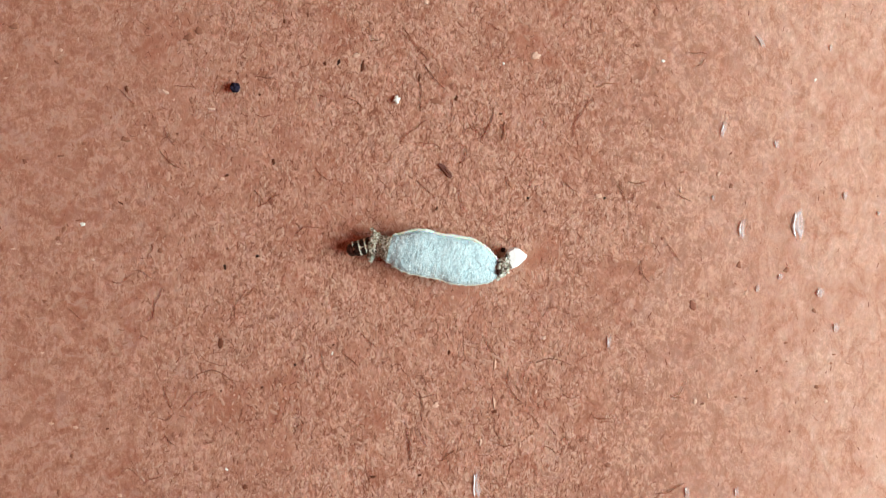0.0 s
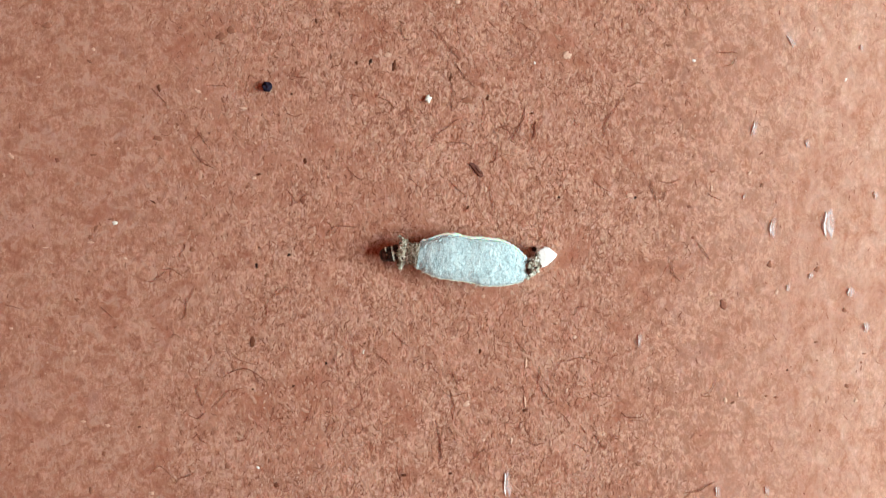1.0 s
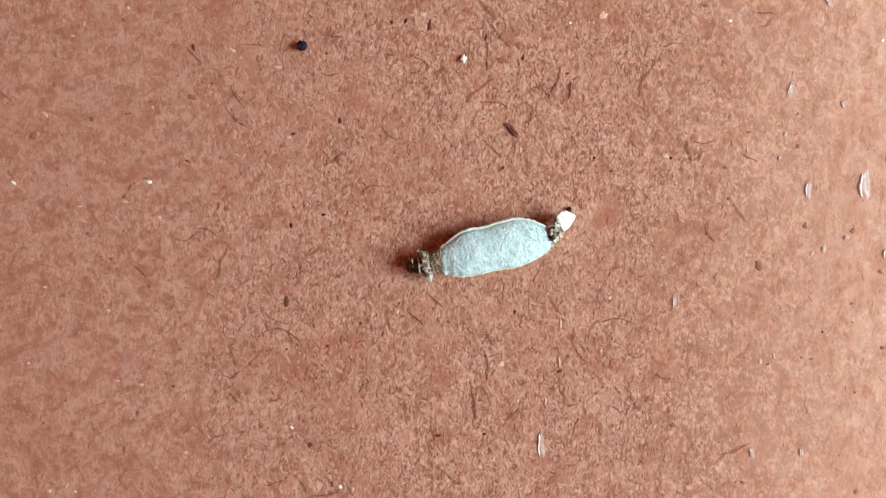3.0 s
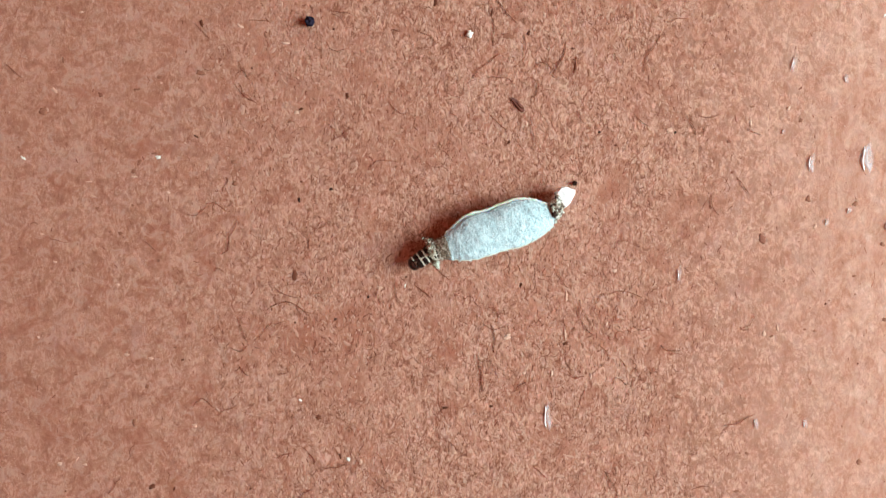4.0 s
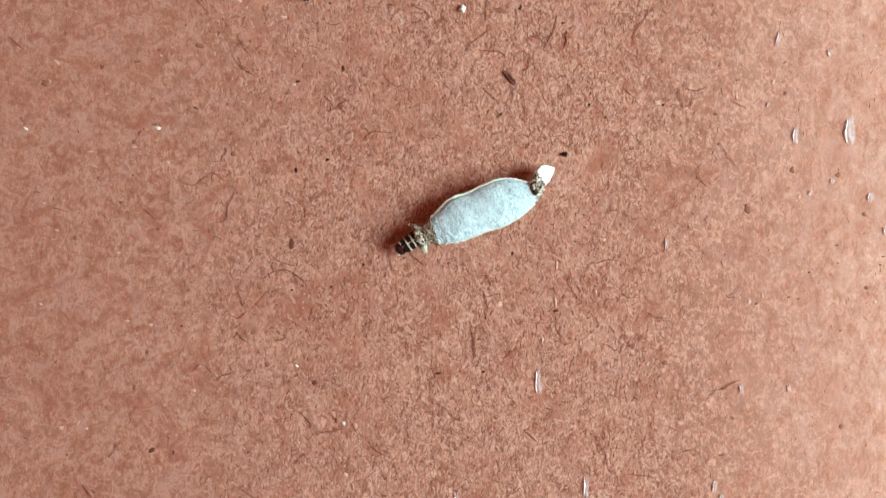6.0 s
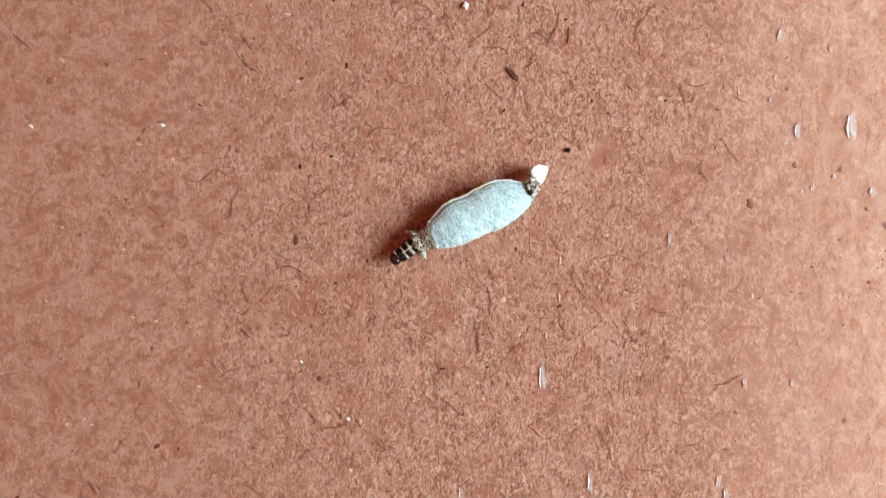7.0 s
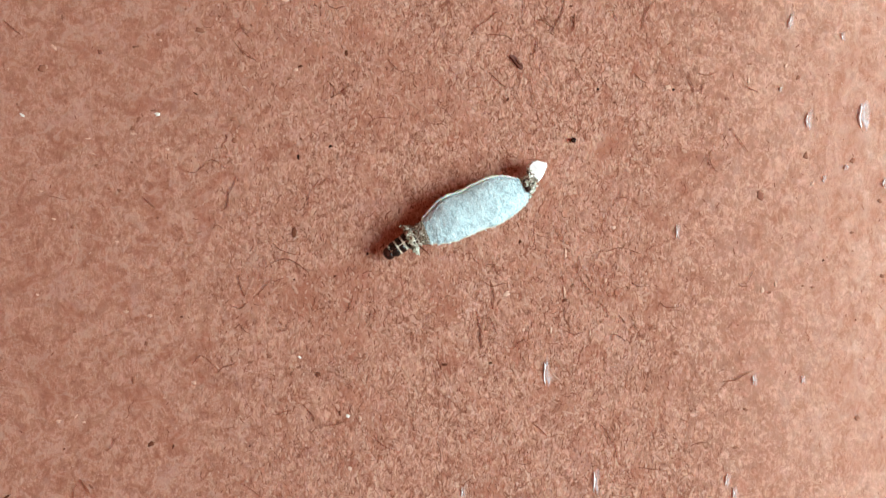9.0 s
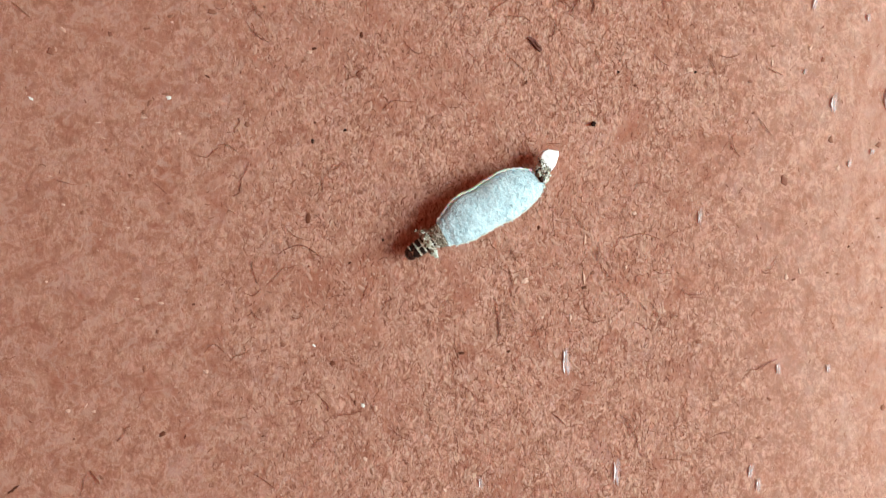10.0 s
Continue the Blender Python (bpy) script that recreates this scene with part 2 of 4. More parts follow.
def island_material(name, *stops, rough=0.7):
    n = Nodes(name)
    geo = n.add("ShaderNodeNewGeometry")
    colour = n.ramp(geo.outputs["Random Per Island"], *stops)
    grit = n.noise(n.coords((7000, 7000, 7000)), 1.0, 3, 0.6)
    colour = n.mix(n.math("MULTIPLY", grit, 0.3), colour, (0.12, 0.10, 0.06))
    n.bump(grit, 0.00005, 0.6)
    return n.done(colour, rough)


def plain_material(name, low, high, scale, rough, **values):
    n = Nodes(name)
    fac = n.noise(n.coords((scale, scale, scale)), 1.0, 4, 0.6)
    return n.done(n.ramp(fac, (0.3, low), (0.7, high)), rough, **values)


CARDBOARD = cardboard_material()
DARK_FIBRE = fibre_material("dark_paper_fibre", (0.165, 0.052, 0.031), (0.34, 0.140, 0.090))
LONG_FIBRE = fibre_material("dark_paper_hair", (0.15, 0.047, 0.027), (0.29, 0.105, 0.066))
PALE_FLAKE = fibre_material("pale_paper_flake", (0.37, 0.175, 0.12), (0.50, 0.28, 0.205))
DARK_FLAKE = fibre_material("dull_paper_flake", (0.235, 0.094, 0.06), (0.34, 0.155, 0.105))
STRAND_FIBRE = fibre_material("brown_plant_fibre", (0.20, 0.064, 0.038), (0.28, 0.102, 0.064))
PALE_FIBRE = fibre_material("pale_paper_fibre", (0.42, 0.21, 0.148), (0.55, 0.33, 0.25))
BROWN = speck_material("brown_bark_fleck", (0.23, 0.094, 0.06), (0.33, 0.142, 0.092))
DARK = speck_material("dark_brown_fleck", (0.075, 0.024, 0.013), (0.18, 0.064, 0.038))
BLACK = speck_material("black_fleck", (0.018, 0.009, 0.007), (0.06, 0.028, 0.02))
TAN = speck_material("tan_paper_fleck", (0.52, 0.295, 0.21), (0.67, 0.44, 0.345))
WHITE = speck_material("white_flake", (0.68, 0.64, 0.57), (0.86, 0.83, 0.78))
RED = speck_material("red_brown_fleck", (0.19, 0.066, 0.043), (0.30, 0.125, 0.085))
PURPLE = speck_material("purple_brown_fleck", (0.13, 0.05, 0.042), (0.27, 0.12, 0.092))
FRASS = speck_material("purple_black_pellet", (0.008, 0.006, 0.012), (0.055, 0.042, 0.075), 0.8)
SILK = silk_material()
SEAM = plain_material("cream_silk_edge", (0.82, 0.73, 0.64), (0.92, 0.84, 0.76), 3000, 0.6, Subsurface_Weight=0.6, Subsurface_Scale=0.0012)
LOW_SEAM = plain_material("straw_silk_edge", (0.55, 0.56, 0.46), (0.76, 0.76, 0.64), 3000, 0.6)
LIP = plain_material("pale_silk_lip", (0.62, 0.70, 0.70), (0.78, 0.84, 0.83), 2600, 0.55, Subsurface_Weight=0.6, Subsurface_Scale=0.0015)
THREAD = plain_material("pale_silk_thread", (0.56, 0.73, 0.78), (0.76, 0.88, 0.90), 2500, 0.5)
GRAINS = island_material("mixed_sand_and_plant_grains", (0.0, (0.05, 0.04, 0.025)), (0.28, (0.22, 0.18, 0.12)), (0.52, (0.42, 0.36, 0.27)), (0.85, (0.72, 0.68, 0.60)), (1.0, (0.52, 0.52, 0.41)))
DARK_GRAINS = island_material("dark_debris_grains", (0.0, (0.015, 0.014, 0.012)), (0.2, (0.07, 0.06, 0.045)), (0.32, (0.40, 0.39, 0.30)), (0.65, (0.64, 0.63, 0.54)), (1.0, (0.84, 0.84, 0.79)))
SHRED = island_material("shredded_tan_fibre", (0.0, (0.22, 0.17, 0.11)), (0.45, (0.44, 0.38, 0.28)), (0.75, (0.66, 0.61, 0.51)), (1.0, (0.84, 0.82, 0.76)))
TUFT_GRAINS = island_material("whitish_green_grains", (0.0, (0.40, 0.42, 0.30)), (0.4, (0.66, 0.69, 0.58)), (1.0, (0.86, 0.87, 0.82)))
TUFT = plain_material("whitish_green_tuft", (0.56, 0.62, 0.50), (0.80, 0.82, 0.76), 4500, 0.6)
FELT = plain_material("felted_brown_silk", (0.10, 0.08, 0.055), (0.36, 0.30, 0.22), 4200, 0.85)
CHIP = plain_material("white_mineral_chip", (0.82, 0.82, 0.81), (0.92, 0.92, 0.91), 2500, 0.5)
CHITIN = plain_material("black_chitin", (0.005, 0.003, 0.003), (0.016, 0.008, 0.005), 5000, 0.25, Specular_IOR_Level=0.35)
HEAD = plain_material("glossy_brown_head", (0.006, 0.003, 0.003), (0.035, 0.012, 0.008), 2600, 0.2, Specular_IOR_Level=0.55)
SKIN = plain_material("cream_larva_skin", (0.58, 0.55, 0.44), (0.72, 0.69, 0.58), 4000, 0.4)
LEG = plain_material("amber_leg", (0.20, 0.07, 0.03), (0.34, 0.13, 0.06), 4000, 0.4)


def glue_material(name, low, high, thin, thick, rough, full):
    """Dried glue that is clear where it ran thin."""
    n = Nodes(name)
    run = n.noise(n.coords((1900, 700, 2000)), 1.0, 4, 0.55, 0.5)
    cover = n.ramp(run, (0.38, (thin,) * 3), (0.58, (thick,) * 3))
    # the glue thins out to nothing at its rim
    tex = n.add("ShaderNodeTexCoord")
    split = n.add("ShaderNodeSeparateXYZ")
    n.link(tex.outputs["Object"], split.inputs[0])
    depth = n.math("DIVIDE", n.math("MULTIPLY", split.outputs["Z"], 1000.0), full)
    n.link(n.math("MULTIPLY", cover, n.ramp(depth, (0.0, (0, 0, 0)), (1.0, (1, 1, 1)))), n.bsdf.inputs["Alpha"])
    n.bump(run, 0.0001, 0.8)
    return n.done(n.ramp(run, (0.35, low), (0.6, high)), rough, Specular_IOR_Level=0.6)


GLUE_FILM = glue_material("clear_glue_film", (0.76, 0.68, 0.68), (0.86, 0.83, 0.90), 0.25, 0.66, 0.3, 0.045)
GLUE_GLINT = glue_material("painted_glue_glint", (0.80, 0.76, 0.75), (0.92, 0.92, 0.94), 0.85, 1.0, 0.2, 0.045)
# clay tint of the unseen walls and floor, added to warm the bounced light
BOUNCE_TINT = plain_material("warm_bounce_tint", (0.50, 0.31, 0.23), (0.60, 0.38, 0.28), 3, 0.9)

# ---- building helpers ----


def mesh_ob(name, verts, faces, material, parent=None, label="", smooth=True, scale=MM):
    """One mesh object from millimetre points."""
    me = bpy.data.meshes.new(name)
    me.from_pydata((np.asarray(verts, dtype=float) * scale).tolist(), [], faces)
    me.materials.append(material)
    me.polygons.foreach_set("use_smooth", [smooth] * len(me.polygons))
    me.update()
    ob = new(name, me)
    if parent:
        ob.parent = parent
    if label:
        ob["label"] = label
    return ob


def box_faces(base=0):
    quads = ((0, 3, 2, 1), (4, 5, 6, 7), (0, 1, 5, 4), (1, 2, 6, 5), (2, 3, 7, 6), (3, 0, 4, 7))
    return [tuple(base + i for i in q) for q in quads]


def box_verts(x0, x1, y0, y1, z0, z1):
    return [(x0, y0, z0), (x1, y0, z0), (x1, y1, z0), (x0, y1, z0), (x0, y0, z1), (x1, y0, z1), (x1, y1, z1), (x0, y1, z1)]


def boxes_ob(name, boxes, material):
    verts, faces = [], []
    for b in boxes:
        faces += box_faces(len(verts))
        verts += box_verts(*b)
    return mesh_ob(name, verts, faces, material, smooth=False, scale=1.0)


def hump(rng, length, width, height, angular=0.25, rings=3, sides=10):
    """A low, uneven crumb that lies on z = 0: points and faces."""
    wobble = 1 + angular * rng.uniform(-1, 1, sides)
    verts = []
    for k in range(rings):
        f = k / rings
        reach, z = math.sqrt(1 - f * f), f * height
        for i in range(sides):
            a = 2 * math.pi * i / sides
            r = wobble[i] * (1 if k == 0 else reach * (1 + 0.12 * rng.uniform(-1, 1)))
            verts.append((0.5 * length * r * math.cos(a), 0.5 * width * r * math.sin(a), z + (0.05 * height * rng.uniform(-1, 1) if k else -0.015)))
    verts.append((0, 0, height))
    faces = [(k * sides + i, k * sides + (i + 1) % sides, (k + 1) * sides + (i + 1) % sides, (k + 1) * sides + i) for k in range(rings - 1) for i in range(sides)]
    top = rings * sides
    faces += [((rings - 1) * sides + i, (rings - 1) * sides + (i + 1) % sides, top) for i in range(sides)]
    return verts, faces


def grain_shape(rng, size):
    """An angular grain: a squashed, jittered octahedral blob."""
    verts = []
    for k, (z, r) in enumerate(((-0.8, 0.5), (-0.1, 1.0), (0.6, 0.7))):
        for i in range(5):
            a = 2 * math.pi * (i + 0.5 * k) / 5
            q = r * (1 + 0.3 * rng.uniform(-1, 1))
            verts.append((q * math.cos(a), q * math.sin(a), z + 0.15 * rng.uniform(-1, 1)))
    verts += [(0, 0, -1.0), (0, 0, 0.95)]
    faces = [(k * 5 + i, k * 5 + (i + 1) % 5, (k + 1) * 5 + (i + 1) % 5, (k + 1) * 5 + i) for k in range(2) for i in range(5)]
    faces += [(15, (i + 1) % 5, i) for i in range(5)] + [(10 + i, 10 + (i + 1) % 5, 16) for i in range(5)]
    v = np.array(verts) * size * rng.uniform(0.45, 1.45, 3)
    turn = np.array(Euler(rng.uniform(0, 6.28, 3)).to_matrix())
    return v @ turn.T, faces


def tube(points, radii, sides=6):
    """A closed tube along points."""
    pts = np.asarray(points, dtype=float)
    verts, faces = [], []
    for i, p in enumerate(pts):
        d = pts[min(i + 1, len(pts) - 1)] - pts[max(i - 1, 0)]
        d /= np.linalg.norm(d) + 1e-9
        side = np.cross(d, (0, 0, 1.0))
        side = side / np.linalg.norm(side) if np.linalg.norm(side) > 1e-6 else np.array((1.0, 0, 0))
        up = np.cross(side, d)
        for k in range(sides):
            a = 2 * math.pi * k / sides
            verts.append(p + radii[i] * (math.cos(a) * side + math.sin(a) * up))
    for i in range(len(pts) - 1):
        faces += [(i * sides + k, i * sides + (k + 1) % sides, (i + 1) * sides + (k + 1) % sides, (i + 1) * sides + k) for k in range(sides)]
    faces.append(tuple(range(sides))[::-1])
    faces.append(tuple((len(pts) - 1) * sides + k for k in range(sides)))
    return verts, faces


def ellipsoid(rx, ry, rz, at=(0, 0, 0), rows=10, sides=16, flat=1.0):
    verts = [(at[0], at[1], at[2] + rz)]
    for i in range(1, rows):
        a = math.pi * i / rows
        for k in range(sides):
            b = 2 * math.pi * k / sides
            verts.append((at[0] + rx * math.sin(a) ** flat * math.cos(b), at[1] + ry * math.sin(a) ** flat * math.sin(b), at[2] + rz * math.cos(a)))
    verts.append((at[0], at[1], at[2] - rz))
    last = len(verts) - 1
    faces = [(0, 1 + k, 1 + (k + 1) % sides) for k in range(sides)]
    for i in range(rows - 2):
        faces += [(1 + i * sides + k, 1 + (i + 1) * sides + k, 1 + (i + 1) * sides + (k + 1) % sides, 1 + i * sides + (k + 1) % sides) for k in range(sides)]
    faces += [(last, 1 + (rows - 2) * sides + (k + 1) % sides, 1 + (rows - 2) * sides + k) for k in range(sides)]
    return verts, faces


# ---- unseen walls and floor, added round the sheet and open to the sky ----
def added_walls():
    floor = boxes_ob("floor", [(-1.3, WALL_X + 0.1, -1.5, 1.3, -0.06, -0.004)], BOUNCE_TINT)
    tagged(floor, "unseen plain floor under the cardboard sheet, clay tinted for warm bounce", "floor", kind="structure")
    y0, y1 = LAMP_Y - LAMP_W * 0.55, LAMP_Y + LAMP_W * 0.55
    z0, z1 = LAMP_Z - LAMP_H * 0.6, LAMP_Z + LAMP_H * 0.6
    x0, x1 = WALL_X, WALL_X + 0.1
    east = boxes_ob("wall_east", [(x0, x1, -1.4, y0, -0.004, 2.3), (x0, x1, y1, 1.2, -0.004, 2.3), (x0, x1, y0, y1, -0.004, z0), (x0, x1, y0, y1, z1, 2.3)], BOUNCE_TINT)
    west = boxes_ob("wall_west", [(-1.3, -1.2, -1.4, 1.2, -0.004, 2.3)], BOUNCE_TINT)
    north = boxes_ob("wall_north", [(-1.3, WALL_X + 0.1, 1.2, 1.3, -0.004, 2.3)], BOUNCE_TINT)
    south = boxes_ob("wall_south", [(-1.3, WALL_X + 0.1, -1.5, -1.4, -0.004, 2.3)], BOUNCE_TINT)
    for ob, extra in ((east, " with an opening for the side lamp"), (west, ""), (north, ""), (south, "")):
        tagged(ob, "unseen added wall, clay tinted for warm bounce" + extra, "wall", kind="structure")


added_walls()


# ---- the cardboard sheet ----
def cardboard():
    verts, faces = [], []
    hx, hy, n = 140.0, 150.0, 24
    # the top, very slightly uneven away from the walked part, with the sheet's thickness below
    for j in range(n + 1):
        for i in range(n + 1):
            x, y = -hx + 2 * hx * i / n, -hy + 2 * hy * j / n
            verts.append((x, y, 0.0))
    faces += [(j * (n + 1) + i, j * (n + 1) + i + 1, (j + 1) * (n + 1) + i + 1, (j + 1) * (n + 1) + i) for j in range(n) for i in range(n)]
    base = len(verts)
    verts += [(-hx, -hy, -4), (hx, -hy, -4), (hx, hy, -4), (-hx, hy, -4)]
    a, b, c, d = 0, n, (n + 1) * (n + 1) - 1, n * (n + 1)
    faces += [(base, base + 3, base + 2, base + 1)]
    faces += [tuple([base, base + 1] + [b - i for i in range(n + 1)])]
    faces += [tuple([base + 1, base + 2] + [c - i * (n + 1) for i in range(n + 1)])]
    faces += [tuple([base + 2, base + 3] + [d + i for i in range(n + 1)])]
    faces += [tuple([base + 3, base] + [a + i * (n + 1) for i in range(n + 1)])]
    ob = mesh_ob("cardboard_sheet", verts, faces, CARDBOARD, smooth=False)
    return tagged(ob, "reddish brown fibrous cardboard sheet lying flat on the floor", "cardboard", kind="structure")


cardboard()


def fibre_field(name, count, length, width, spread, curl, lift, material, label, seed, right_keep, area=(-48, 46, -44, 34)):
    """Many fine paper fibres, each a low ridge that curls over the sheet, in one mesh."""
    rng = np.random.default_rng(seed)
    seg = 6
    x = rng.uniform(area[0], area[1], count)
    y = rng.uniform(area[2], area[3], count)
    # fibres thin out at both sides to fit the blurred edges of the view
    clump = np.array([0.5 + 0.5 * noise.noise(Vector((p * 0.33, q * 0.26, 2.0))) + 0.35 * noise.noise(Vector((p * 0.9, q * 0.8, 5.0))) for p, q in zip(x, y)])
    chance = np.interp(x, [-27, -16, 8, 19], [0.03, 1.0, 1.0, right_keep]) * np.clip((clump - 0.1) * 1.5, 0.12, 1.0)
    keep = rng.uniform(0, 1, count) < chance
    x, y, count = x[keep], y[keep], int(keep.sum())
    size = rng.uniform(length[0], length[1], count) * rng.uniform(0.5, 1.0, count)
    wide = rng.uniform(width[0], width[1], count)
    way = np.pi / 2 + rng.normal(0, spread, count)
    bend = rng.normal(0, curl, count)
    twist = rng.normal(0, curl * 0.4, count)
    tall = rng.uniform(lift[0], lift[1], count)
    verts = np.zeros((count, seg + 1, 3, 3))
    px, py = x.copy(), y.copy()
    for k in range(seg + 1):
        s = k / seg - 0.5
        a = way + bend * s + twist * np.sin(3.2 * np.pi * s)
        taper = wide * (0.35 + 0.65 * np.sqrt(np.clip(1 - (2 * s) ** 2, 0, 1))) * 0.5
        nx, ny = -np.sin(a), np.cos(a)
        z = tall * (1 - (2 * s) ** 2) + 0.01
        verts[:, k, 0] = np.stack([px + nx * taper, py + ny * taper, z - 0.01], 1)
        verts[:, k, 1] = np.stack([px, py, z + taper * 0.2], 1)
        verts[:, k, 2] = np.stack([px - nx * taper, py - ny * taper, z - 0.01], 1)
        px = px + np.cos(a) * size / seg
        py = py + np.sin(a) * size / seg
    per = (seg + 1) * 3
    quads = []
    for k in range(seg):
        for c in (0, 1):
            quads.append((k * 3 + c, k * 3 + c + 1, k * 3 + c + 4, k * 3 + c + 3))
    quads = np.array(quads)
    faces = (quads[None] + (np.arange(count) * per)[:, None, None]).reshape(-1, 4)
    ob = mesh_ob(name, verts.reshape(-1, 3), faces.tolist(), material)
    return tagged(ob, label, "paper fibres", kind="stuff")


fibre_field("pale_flakes", 9500, (0.25, 1.0), (0.10, 0.28), 0.7, 0.6, (0.0, 0.004), PALE_FLAKE, "small pale tan paper flakes matted into the cardboard surface", 9, 0.0)
fibre_field("dark_flakes", 6500, (0.25, 0.9), (0.07, 0.20), 0.9, 1.3, (0.0, 0.003), DARK_FLAKE, "small dull brown paper flakes matted into the cardboard surface", 10, 0.0)
fibre_field("pale_fibres", 18000, (0.18, 0.5), (0.06, 0.15), 0.45, 0.2, (0.0, 0.006), PALE_FIBRE, "short pale tan paper fibres matted into the cardboard surface", 11, 0.1)
fibre_field("dark_fibres", 48000, (0.16, 0.65), (0.036, 0.09), 0.45, 0.4, (0.0, 0.012), DARK_FIBRE, "thin dark brown paper fibres curled on the cardboard surface", 12, 0.05)
fibre_field("long_dark_fibres", 2600, (1.0, 2.8), (0.030, 0.056), 0.9, 1.7, (0.005, 0.03), LONG_FIBRE, "long curled dark brown hair-like fibres on the cardboard", 13, 0.0)


# ---- crumbs, flecks and strands on the sheet ----
FLECK_WORDS = {
    BROWN: ("bark_fleck", "soft brown bark fleck pressed into the cardboard"),
    DARK: ("dark_fleck", "dark brown plant fleck lying on the cardboard"),
    BLACK: ("black_speck", "tiny black speck lying on the cardboard"),
    TAN: ("paper_flake", "pale tan paper flake lying on the cardboard"),
    WHITE: ("white_flake", "small white flake lying on the cardboard"),
    RED: ("red_fleck", "red brown plant fleck lying on the cardboard"),
    PURPLE: ("bark_sliver", "purple brown bark sliver lying on the cardboard"),
}
crumb_rng = np.random.default_rng(31)


def fleck(x, y, length, width, turn, material, height=0.0):
    name, label = FLECK_WORDS[material]
    verts, faces = hump(crumb_rng, length, width, height or 0.014 + 0.045 * width, 0.34, 3, 15)
    ob = mesh_ob(name, verts, faces, material)
    ob.matrix_basis = pose(x * MM, y * MM, 0.00001, 0, 0, turn)
    return tagged(ob, label, "debris", "flecks on the cardboard")


def bark_sliver(x, y, length, width, turn):
    """A ragged sliver of bark with two darker splinters along it."""
    rng = np.random.default_rng(17)
    verts, n = [], 13
    for z in (-0.01, 0.07):
        for i in range(n):
            px = length * (i / (n - 1) - 0.5)
            half = 0.5 * width * math.sin(math.pi * (0.1 + 0.8 * i / (n - 1))) ** 0.6
            for side in (1, -1):
                verts.append((px + 0.05 * rng.uniform(-1, 1), side * half * rng.uniform(0.5, 1.15), z * rng.uniform(0.6, 1.2)))
    faces = []
    for i in range(n - 1):
        a, b = 2 * i, 2 * n + 2 * i
        faces += [(b, b + 1, b + 3, b + 2), (a, b, b + 2, a + 2), (b + 1, a + 1, a + 3, b + 3)]
    faces += [(0, 1, 2 * n + 1, 2 * n), (2 * n - 2, 4 * n - 2, 4 * n - 1, 2 * n - 1)]
    ob = mesh_ob("bark_sliver", verts, faces, PURPLE, smooth=False)
    ob.matrix_basis = pose(x * MM, y * MM, 0.00001, 0, 0, turn)
    for y0, x0, x1 in ((-0.20, -0.45, 0.5), (0.17, -0.1, 0.42)):
        pts = [(length * (x0 + (x1 - x0) * k / 5), width * (y0 + 0.12 * rng.uniform(-1, 1)), 0.08) for k in range(6)]
        v, f = tube(pts, [0.02, 0.05, 0.04, 0.06, 0.05, 0.02], 5)
        mesh_ob("splinter", v, f, DARK, ob, "dark splinter")
    return tagged(ob, FLECK_WORDS[PURPLE][1], "debris", "flecks on the cardboard")


def strand(x0, y0, x1, y1, x2, y2, radius=0.026):
    """A curled loose fibre through three places on the sheet."""
    pts, radii = [], []
    for k in range(13):
        s = k / 12
        a, b, c = (1 - s) * (1 - 2 * s), 4 * s * (1 - s), s * (2 * s - 1)
        wave = 0.05 * math.sin(9 * s + x0)
        pts.append((a * x0 + b * x1 + c * x2 + wave, a * y0 + b * y1 + c * y2 - wave, 0.05 + 0.05 * math.sin(math.pi * s)))
        radii.append(radius * (0.45 + 0.55 * math.sin(math.pi * (0.1 + 0.8 * s))))
    verts, faces = tube(pts, radii, 5)
    ob = mesh_ob("curled_fibre", verts, faces, STRAND_FIBRE)
    return tagged(ob, "curled dark brown plant fibre lying on the cardboard", "fibre", "loose fibres on the cardboard")


def streak_shape(rng, length, width, height, bow, lean, uneven, rings=4, n=33):
    """A low ridge along y that runs out to a point at both ends: points and faces."""
    verts, faces = [], []
    ripple = rng.uniform(0, 6.28, 3)
    for i in range(n):
        s = i / (n - 1)
        y = length * (s - 0.5)
        body = math.sin(math.pi * (0.02 + 0.96 * s)) ** 0.75 * (1 + lean * (s - 0.5))
        half = 0.5 * width * body * (1 + uneven * math.sin(8 * s + ripple[0]) + 0.7 * uneven * math.sin(19 * s + ripple[1]))
        mid = bow * width * math.sin(math.pi * s) + 0.6 * uneven * width * math.sin(7 * s + ripple[2])
        for k in range(2 * rings + 1):
            u = k / rings - 1
            verts.append((mid + half * u, y, height * body * (1 - u * u) - 0.012 * u * u))
    row = 2 * rings + 1
    faces = [(i * row + k, i * row + k + 1, (i + 1) * row + k + 1, (i + 1) * row + k) for i in range(n - 1) for k in range(row - 1)]
    return verts, faces


def glue_bead(x, y, width, length, turn):
    """A dried streak of glue: a clear low film, its glint painted as a white crest along one side."""
    rng = np.random.default_rng(int(abs(x) * 100 + abs(y) * 10))
    verts, faces = streak_shape(rng, length * 1.2, width * 1.7, 0.022 + 0.035 * width, -0.05, 0.3, 0.16)
    verts = [(px + 0.36 * width, py, pz) for px, py, pz in verts]
    ob = mesh_ob("glue_streak", verts, faces, GLUE_FILM)
    ob.matrix_basis = pose(x * MM, y * MM, 0.00001, 0, 0, turn)
    # the white crest stands in for a highlight on the glue
    v, f = streak_shape(rng, length * 0.92, width * 0.48, 0.07 + 0.08 * width, -0.3, 0.5, 0.3)
    v = [(px - 0.26 * width, py - 0.03 * length, pz + 0.01) for px, py, pz in v]
